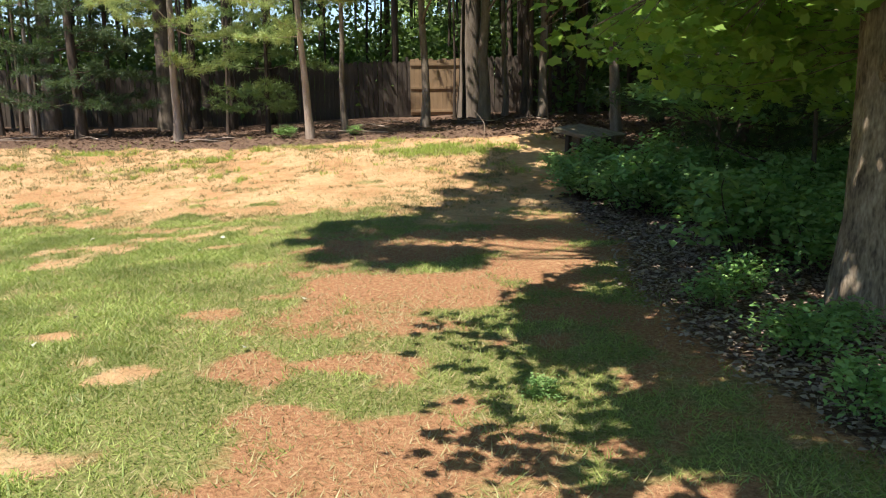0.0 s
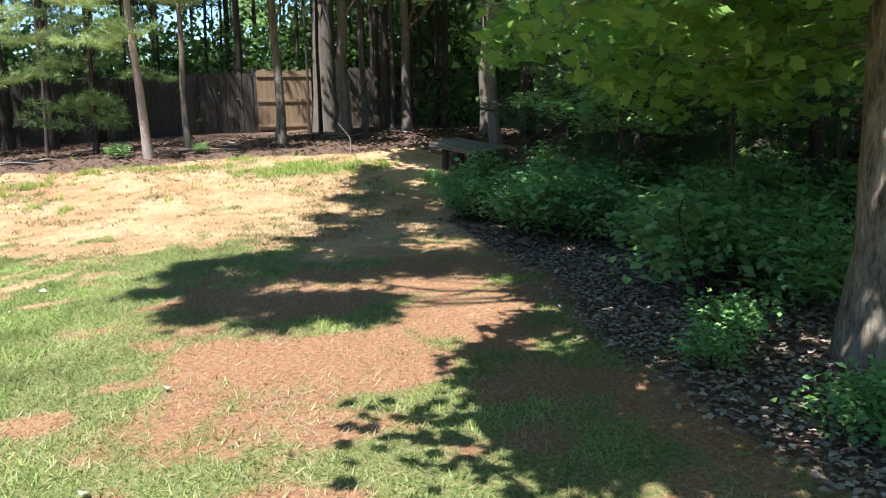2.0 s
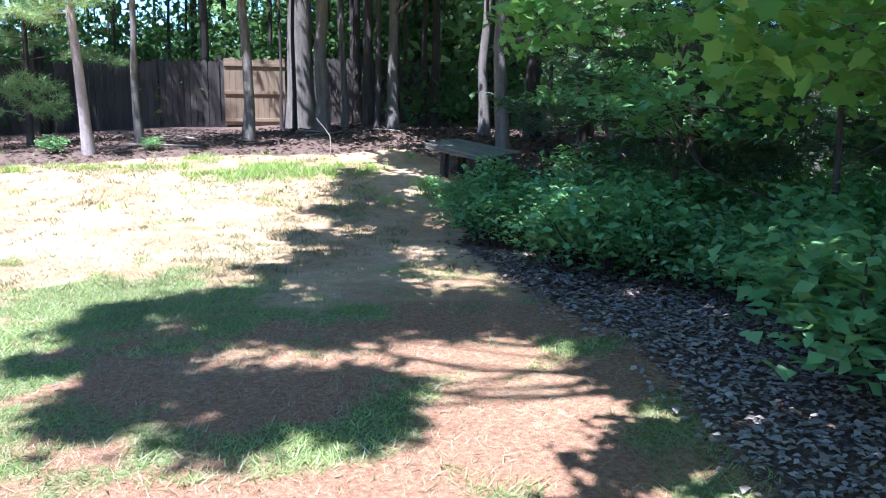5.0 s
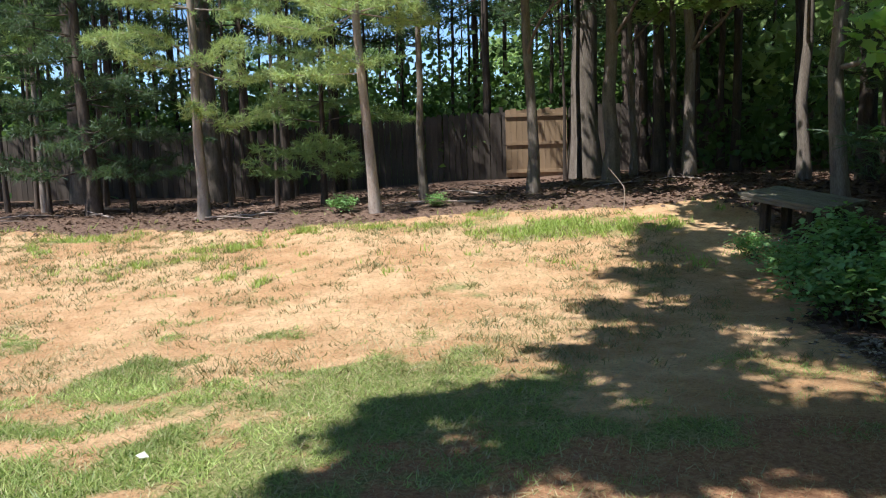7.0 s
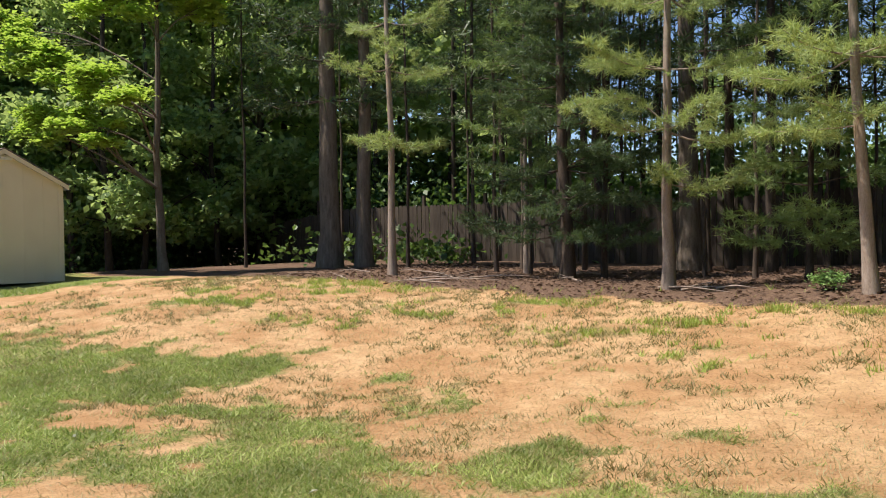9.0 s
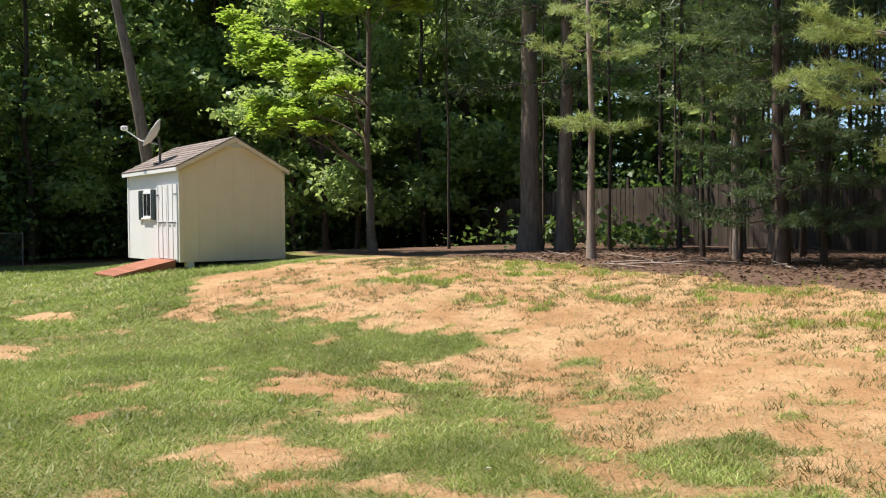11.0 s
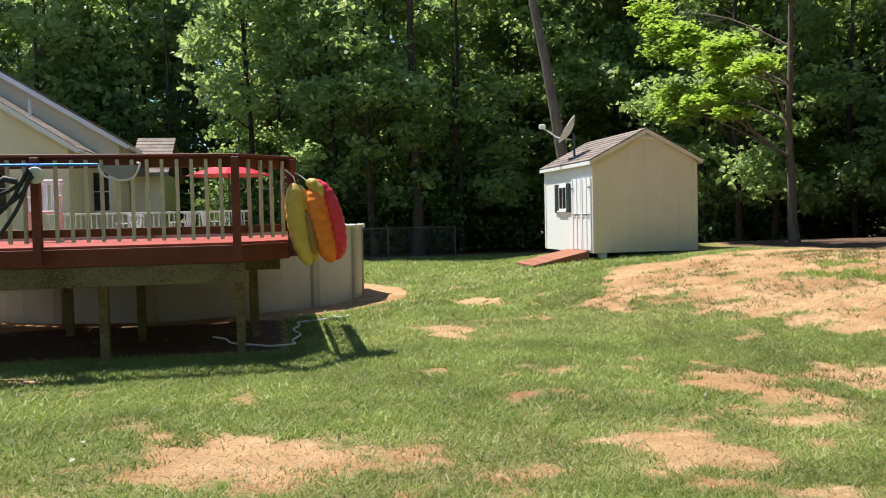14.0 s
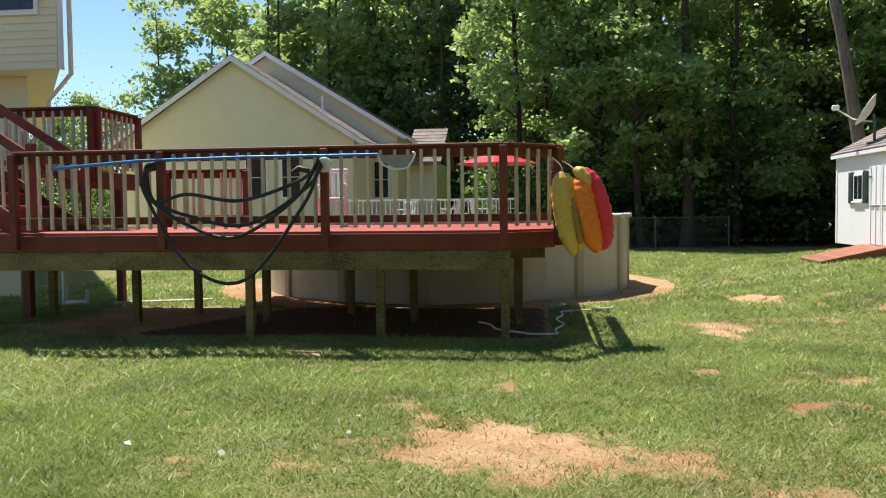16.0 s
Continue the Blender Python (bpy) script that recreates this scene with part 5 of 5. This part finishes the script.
# ---- fences ----
def build_fences():
    # board fence behind the woods
    rng = np.random.default_rng(3)
    fence = thing("board_fence", pose(0, 0, 0), "weathered grey-brown wooden board fence behind the trees", "fence")
    me = None
    y0 = 27.5
    for i in range(260):
        x = -24 + i * 0.16
        y = y0 + 0.02 * math.sin(i * 0.7)
        if me is None:
            bm = prism(bmesh.new(), [(-0.074, 0), (0.074, 0), (0.074, 1.78), (0.04, 1.84), (-0.04, 1.84), (-0.074, 1.78)], "y", -0.011, 0.011)
            ob = part("board", bm, FENCE_WOOD, fence)
            me = ob.data
        else:
            ob = part("board", me, FENCE_WOOD, fence)
        ob.matrix_basis = pose(x, y, land_at(x, y) - 0.03 + rng.normal() * 0.012, 0, rng.normal() * 0.4, 0)
    for i in range(18):
        x = -24 + i * 2.44
        part("post", boxed((x - 0.05, y0 + 0.05, 0.4), (x + 0.05, y0 + 0.15, 2.7)), FENCE_WOOD, fence)
        for z in (0.3, 1.0, 1.6):
            part("rail", boxed((x, y0 + 0.031, land_at(x, y0) + z), (x + 2.43, y0 + 0.07, land_at(x, y0) + z + 0.09)), FENCE_WOOD, fence)
    # A sunlit stretch of the fence, added as a separate panel in paler colour.
    pale = material("sunlit_fence_board", [(0.22, 0.145, 0.08), (0.29, 0.2, 0.12)], 0.85, 2, 0.3, stretch=(4, 4, 0.6), fine=40, vary=0.1)
    panel = thing("fence_panel", pose(0.5, y0 - 0.09, land_at(1.2, y0) - 0.02), "added panel in a paler tone for a sunlit stretch of fence", "fence")
    for i in range(11):
        part("board", boxed((i * 0.15, -0.012, 0.05), (i * 0.15 + 0.146, 0.012, 1.85 + 0.03 * math.sin(i * 2.1)), 0.003), pale, panel)
    for z in (0.15, 0.9, 1.65):
        part("rail", boxed((0, -0.05, z), (1.65, -0.014, z + 0.09)), pale, panel)
    # chain-link fence beyond the pool
    link = thing("chain_link_fence", pose(-30, 0, -0.2), "low grey chain-link fence at the far side of the lawn", "fence")
    y_a, y_b, hh = 2.5, 12.6, 1.2
    part("top_rail", tubes("top_rail", [([(0, y_a, hh), (0, y_b, hh)], 0.022)], GALV, 6), GALV, link)
    for i in range(5):
        y = y_a + (y_b - y_a) * i / 4
        part("post", tubes("post", [([(0, y, -0.1), (0, y, hh + 0.06)], 0.03)], GALV, 8), GALV, link)
    runs = []
    d = 0.085
    n = int((y_b - y_a) / d)
    for i in range(-14, n):
        for s in (1, -1):
            a = y_a + (i if s > 0 else i + 14) * d
            b = a + s * hh
            lo, hi = max(min(a, b), y_a), min(max(a, b), y_b)
            if hi - lo < 0.05:
                continue
            za, zb = (lo - a) * s, (hi - a) * s
            runs.append(([(0.005 * s, lo, za), (0.005 * s, hi, zb)], 0.004))
    part("wire_mesh", tubes("wire_mesh", runs, GALV, 3), GALV, link)


build_fences()


# ---- table under the trees ----
def build_table():
    x, y = 3.45, 14.7
    tb = thing("picnic_table", pose(x, y, land_at(x, y) + 0.03, 8, 0, 0) @ pose(0, 0, 0, 0, 0, -60), "low grey weathered wooden table under the trees", "table")
    for i in range(5):
        part("top_board", boxed((-0.6, -0.35 + i * 0.142, 0.4), (0.6, -0.213 + i * 0.142, 0.435), 0.006), GREY_WOOD, tb)
    for s in (-1, 1):
        part("apron", boxed((-0.56, s * 0.33 - 0.02, 0.36), (0.56, s * 0.33 + 0.02, 0.398)), GREY_WOOD, tb)
        for u in (-0.32, 0.32):
            part("leg", boxed((u - 0.05, s * 0.18 - 0.045, -0.12), (u + 0.05, s * 0.18 + 0.045, 0.398), 0.008), BARK_DARK, tb, "dark wooden leg")


build_table()


# ---- undergrowth and ground cover ----
def shrub(rng, m, label, height, reach, n, size, mat, group):
    ob = thing("shrub", m, label, "shrub", group)
    runs, leaves = [], []
    for _ in range(11):
        a, r = rng.uniform(0, 6.28), reach * rng.uniform(0.2, 0.95)
        tip = np.array([r * np.cos(a), r * np.sin(a), height * rng.uniform(0.6, 1.05) * (1 - 0.35 * (r / reach) ** 2)])
        run = limb_run(rng, (tip[0] * 0.12, tip[1] * 0.12, -0.03), tip, 0.3, 5)
        runs.append((run, np.linspace(0.007, 0.003, 5)))
        for t in (0.55, 0.75, 1.0):
            at = run[int(t * 4)]
            leaves.append(at + rng.normal(size=(n, 3)) * [0.11, 0.11, 0.06])
    part("stem", tubes("stem", runs, BARK_DARK, 4), BARK_DARK, ob)
    v, f = leaf_quads(rng, np.concatenate(leaves), size, 0.75)
    part("foliage", mesh_of("foliage", v, f, mat), mat, ob)
    return ob


def build_shrubs():
    rng = np.random.default_rng(5)
    kinds = [shrub(rng, stand(x, y), "low leafy green shrub at the edge of the wood", h, 0.5, 26, 0.075, LEAF_SHRUB, "shrubs along the path") for x, y, h in ((2.65, 11.4, 0.62), (2.9, 10.3, 0.55), (3.4, 9.7, 0.6))]
    spots = []
    for _ in range(900):
        x, y = rng.uniform(2.4, 7.5), rng.uniform(3.0, 13.2)
        edge = np.interp(y, (5.9, 6.6, 7.0, 7.6, 8.4, 9.2, 10.3, 11.6, 13.2), (3.3, 3.0, 2.75, 3.1, 3.55, 3.4, 2.9, 2.4, 2.7))
        back = 6.5 if y > 8.7 else 4.2
        if y < 5.9 or math.hypot(x - 3.13, y - 5.3) < 0.7:
            continue
        if x < edge or x > back or any(math.hypot(x - a, y - b) < (0.5 if y > 8.5 else 0.55) for a, b in spots):
            continue
        spots.append((x, y))
        copy_thing(kinds[rng.integers(3)], stand(x, y, rng.uniform(0, 360), rng.uniform(0.8, 1.4)))
    for x, y, s in ((2.3, 4.3, 0.6), (2.6, 4.6, 0.5), (2.1, 3.4, 0.55), (2.55, 5.8, 0.6), (2.2, 5.4, 0.45), (0.72, 3.85, 0.22), (2.7, 13.9, 0.5), (2.75, 13.3, 0.6), (-0.9, 17.4, 0.4), (-2.3, 17.6, 0.5)):
        copy_thing(kinds[rng.integers(3)], stand(x, y, rng.uniform(0, 360), s))
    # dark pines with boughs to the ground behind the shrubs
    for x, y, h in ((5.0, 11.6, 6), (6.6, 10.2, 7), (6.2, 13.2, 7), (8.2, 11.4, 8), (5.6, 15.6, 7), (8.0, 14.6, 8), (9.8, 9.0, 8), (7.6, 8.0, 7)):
        pine(rng, "pine_tree", stand(x, y), "dark shaded white pine with boughs near the ground", h, 0.1, 0.8, 2.1, NEEDLE_SHADE, BARK_DARK, tufts=10, needles=12, step=0.5, gaps=0.15, length=0.17, width=0.009)


build_shrubs()


def lobed_leaves(rng, centres, size):
    """Five-lobed maple leaves."""
    shape = np.array([(0, -0.5), (0.2, -0.3), (0.44, -0.26), (0.4, -0.02), (0.54, 0.22), (0.27, 0.27), (0, 0.58), (-0.27, 0.27), (-0.54, 0.22), (-0.4, -0.02), (-0.44, -0.26), (-0.2, -0.3)])
    k = len(centres)
    nrm = unit(rng.normal(size=(k, 3)) * 0.4 + [0, 0, 0.8])
    d = unit(np.cross(nrm, rng.normal(size=(k, 3))))
    s = np.cross(nrm, d)
    ln = size * rng.uniform(0.6, 1.25, (k, 1, 1))
    v = centres[:, None] + ln * (shape[None, :, :1] * s[:, None] + shape[None, :, 1:] * d[:, None] - 0.25 * np.abs(shape[None, :, :1]) * nrm[:, None])
    return v.reshape(-1, 3), (np.arange(k) * 12)[:, None] + np.arange(12)


def build_low_boughs():
    """Low boughs of a second maple, hanging over the path's edge."""
    rng = np.random.default_rng(9)
    tree = thing("maple_tree", stand(4.6, 4.4), "leafy maple whose low boughs hang over the path", "tree")
    p, rad = trunk_run(rng, 9, 0.13)
    runs, leaves = [(p, rad)], []
    for c, s, n in (((1.3, 5.5, 1.95), (0.35, 0.4, 0.12), 60), ((2.2, 5.6, 2.35), (0.8, 0.6, 0.25), 380), ((1.5, 3.5, 2.1), (0.35, 0.4, 0.14), 60), ((2.3, 4.3, 2.5), (0.6, 0.6, 0.35), 280),
                    ((3.3, 5.9, 2.45), (1.0, 0.7, 0.3), 600), ((3.0, 6.8, 2.65), (1.0, 0.7, 0.25), 500), ((4.6, 7.2, 2.4), (1.0, 0.9, 0.4), 700), ((4.6, 5.6, 2.7), (1.2, 1.0, 0.6), 700), ((2.9, 6.4, 2.05), (0.7, 0.5, 0.35), 420), ((3.8, 7.0, 1.95), (0.9, 0.7, 0.4), 620), ((2.4, 6.0, 1.95), (0.5, 0.4, 0.16), 200), ((2.9, 7.0, 1.75), (0.7, 0.5, 0.25), 420), ((3.6, 7.7, 1.85), (0.9, 0.6, 0.3), 560), ((4.4, 8.3, 1.7), (0.9, 0.6, 0.35), 520), ((3.1, 8.4, 2.2), (0.7, 0.5, 0.2), 360), ((3.3, 10.8, 2.3), (0.7, 0.6, 0.3), 420), ((0.35, 2.6, 2.9), (0.5, 0.4, 0.15), 140), ((-0.45, 2.3, 2.55), (0.25, 0.2, 0.08), 26), ((-0.25, 3.5, 2.85), (0.4, 0.4, 0.12), 85), ((-0.2, 2.65, 2.85), (0.4, 0.4, 0.12), 65), ((-0.5, 4.1, 2.85), (0.25, 0.25, 0.1), 40), ((-0.35, 1.95, 2.85), (0.4, 0.35, 0.12), 60), ((-0.05, 4.5, 2.9), (0.35, 0.35, 0.12), 75),
                    ((1.0, 3.9, 2.95), (0.7, 0.6, 0.22), 420), ((1.4, 2.3, 3.0), (0.8, 0.6, 0.25), 280), ((1.9, 3.2, 2.9), (0.8, 0.7, 0.3), 520), ((1.4, 5.0, 3.1), (0.6, 0.6, 0.2), 380), ((2.6, 5.2, 2.9), (0.8, 0.7, 0.35), 420), ((3.2, 3.0, 2.7), (1.0, 1.0, 0.5), 700), ((2.8, 1.4, 3.0), (1.0, 0.9, 0.4), 500), ((4.2, 1.2, 3.2), (1.0, 1.0, 0.5), 400)):
        c, s = np.array(c) - [4.6, 4.4, 0], np.array(s)
        main = limb_run(rng, p[4] if c[2] > 2.2 else p[3], c, 0.2, 8)
        runs.append((main, np.linspace(0.03, 0.006, 8)))
        k = max(5, n // 40)
        for _ in range(k):
            q = c + rng.uniform(-1, 1, 3) * s
            runs.append((limb_run(rng, main[rng.integers(4, 8)], q, 0.05, 4), np.linspace(0.006, 0.002, 4)))
            leaves.append(q + rng.normal(size=(n // k, 3)) * [0.2, 0.2, 0.07])
    part("trunk", tubes("trunk", runs, BARK, 6), BARK, tree)
    v, f = lobed_leaves(rng, np.concatenate(leaves), 0.115)
    part("crown", mesh_of("crown", v, f, LEAF_SUN), LEAF_SUN, tree)


build_low_boughs()


def scatter(rng, n, x0, x1, y0, y1, share):
    x, y = rng.uniform(x0, x1, n), rng.uniform(y0, y1, n)
    keep = rng.random(n) < share(x, y)
    return x[keep], y[keep]


def blades(rng, x, y, tall, wide, lean=0.5):
    k = len(x)
    base = np.column_stack([x, y, surface(x, y) - 0.004])
    a = rng.uniform(0, 6.28, k)
    side = np.column_stack([np.cos(a), np.sin(a), np.zeros(k)]) * (wide * rng.uniform(0.7, 1.3, k))[:, None]
    h = tall * rng.uniform(0.5, 1.3, k)
    tip = base + np.column_stack([rng.normal(size=k) * lean * h, rng.normal(size=k) * lean * h, h])
    return np.stack([base - side, base + side, tip], 1).reshape(-1, 3), np.arange(3 * k).reshape(-1, 3)


def grass_cover(x, y):
    g = lawn_share(x, y)
    return np.clip((g + (patchy(x, y, 0.2, 31, 3) - 0.5) * 1.3 - 0.3) * 1.9, 0, 1)


def build_grass():
    rng = np.random.default_rng(17)
    sets = []
    for n, x0, x1, y0, y1, tall, wide in ((230000, -4.5, 2.5, 1.5, 12, 0.034, 0.004), (200000, -10, -1.5, 2, 14, 0.042, 0.006), (150000, -16, -6, -3, 16, 0.05, 0.009), (60000, -6.5, -1.5, -2, 3.5, 0.045, 0.007), (70000, -31, -12, -4, 14, 0.07, 0.018)):
        x, y = scatter(rng, n, x0, x1, y0, y1, grass_cover)
        sets.append(blades(rng, x, y, tall, wide, 1.0))
    x, y = scatter(rng, 60000, -4, 4, 13.5, 17, grass_cover)
    x2, y2 = scatter(rng, 60000, -12, -2.6, 14.3, 18.4, grass_cover)
    x, y = np.concatenate([x, x2]), np.concatenate([y, y2])
    v, f = blades(rng, x, y, 0.08, 0.008, 0.5)
    tagged(new("tall_grass", mesh_of("tall_grass", v, f, TALL_BLADE)), "bright yellow-green tall grass at the wood's edge", "grass", kind="stuff")
    vs, fs, base = [], [], 0
    for v, f in sets:
        vs.append(v)
        fs.append(f + base)
        base += len(v)
    tagged(new("lawn_grass", mesh_of("lawn_grass", np.concatenate(vs), np.concatenate(fs), BLADE)), "short green lawn grass growing in uneven patches", "grass", kind="stuff")
    def dry_cover(x, y):
        g = lawn_share(x, y)
        return np.maximum(np.clip(1 - np.abs(g - 0.45) * 1.4, 0, 1), 0.9 * ease((patchy(x, y, 1.7, 44, 4) - 0.44) / 0.2)) * (1 - litter_and_shade(x, y)) * (0.25 + patchy(x, y, 0.6, 41)) * 0.8
    sets = []
    for n, x0, x1, y0, y1, tall, wide in ((220000, -5, 2.6, 1.5, 12, 0.026, 0.0024), (170000, -14, 1, 2, 18, 0.036, 0.005)):
        x, y = scatter(rng, n, x0, x1, y0, y1, dry_cover)
        sets.append(blades(rng, x, y, tall, wide, 1.1))
    v = np.concatenate([s[0] for s in sets])
    tagged(new("dry_grass", mesh_of("dry_grass", v, np.arange(len(v)).reshape(-1, 3), BLADE_DRY)), "dry straw-coloured grass thinning out over bare soil", "grass", kind="stuff")
    # small tufts and weeds on the sand
    bare = lambda x, y: (1 - litter_and_shade(x, y)) * (0.12 + ease((patchy(x, y, 1.2, 51) - 0.42) / 0.2))
    x, y = scatter(rng, 5200, -14, 2, 10.3, 18, bare)
    x, y = np.repeat(x, 14) + rng.normal(size=14 * len(x)) * 0.05, np.repeat(y, 14) + rng.normal(size=14 * len(y)) * 0.04
    v, f = blades(rng, x, y, 0.05, 0.006, 0.9)
    tagged(new("weeds", mesh_of("weeds", v, f, TUFT)), "small olive weeds and dry tufts dotted over the sand", "weeds", kind="stuff")
    # fallen leaves
    def fallen(x, y):
        return litter_and_shade(x, y)
    for name, mat, label, zones in (("fallen_leaves", DEAD_LEAF, "dry pale brown and grey fallen leaves beside the path", ((46000, 1.2, 6.0, 0.5, 11.0, 0.044), (9000, 1.2, 8.0, -3.5, 0.5, 0.05), (6000, 6.0, 9.0, 0.5, 11.0, 0.05))), ("woodland_litter", WOOD_LEAF, "dark reddish-brown leaf litter on the wood's floor", ((9000, 2, 8, 9, 20, 0.08), (12000, -14, 6, 16.4, 25, 0.085)))):
        vs, fs, base = [], [], 0
        for n, x0, x1, y0, y1, size in zones:
            x, y = scatter(rng, n, x0, x1, y0, y1, fallen)
            c = np.column_stack([x, y, surface(x, y) + rng.uniform(0.006, 0.035, len(x))])
            v, f = leaf_quads(rng, c, size, 0.84)
            vs.append(v)
            fs.append(f + base)
            base += len(v)
        tagged(new(name, mesh_of(name, np.concatenate(vs), np.concatenate(fs), mat)), label, "leaf litter", kind="stuff")
    x, y = scatter(rng, 40, -8, 0, 3, 12, lambda x, y: np.full(len(x), 0.6))
    c = np.column_stack([x, y, surface(x, y) + 0.03])
    pale = leaf_material("pale_leaf", (0.4, 0.42, 0.3), (0.6, 0.6, 0.48), (0.3, 0.3, 0.2), share=0.1)
    v, f = leaf_quads(rng, c, 0.06, 0.7)
    tagged(new("stray_leaves", mesh_of("stray_leaves", v, f, pale)), "few pale stray leaves lying on the lawn", "leaves", kind="stuff")


build_grass()


def build_twigs():
    """A bent pale twig standing at the edge of the wood, and fallen sticks."""
    twig = thing("twig", stand(1.75, 16.4), "thin pale bent twig standing at the wood's edge", "twig")
    part("stick", tubes("stick", [(curve_points([(0.0, 0, -0.02), (0.01, 0, 0.3), (-0.04, 0.02, 0.42), (-0.2, 0.03, 0.62)]), np.linspace(0.011, 0.005, 25))], BARK_PINE, 6), BARK_PINE, twig)
    rng = np.random.default_rng(29)
    for _ in range(26):
        x, y = rng.uniform(-13, 4.5), rng.uniform(17.4, 22)
        a, ln = rng.uniform(0, 6.28), rng.uniform(0.5, 1.6)
        ob = thing("fallen_stick", stand(x, y, math.degrees(a), 1.0, -0.02), "dry grey fallen stick on the leaf litter", "stick", "fallen sticks")
        run = curve_points([(0, 0, 0), (ln * 0.4, 0.06, 0.04), (ln * 0.7, -0.05, 0.05), (ln, 0.08, 0.02)], 5)
        part("stick", tubes("stick", [(run, np.linspace(0.018, 0.006, len(run))), (curve_points([(ln * 0.4, 0.06, 0.04), (ln * 0.6, 0.25, 0.12)], 4), 0.006)], BARK_PINE, 5), BARK_PINE, ob)


build_twigs()
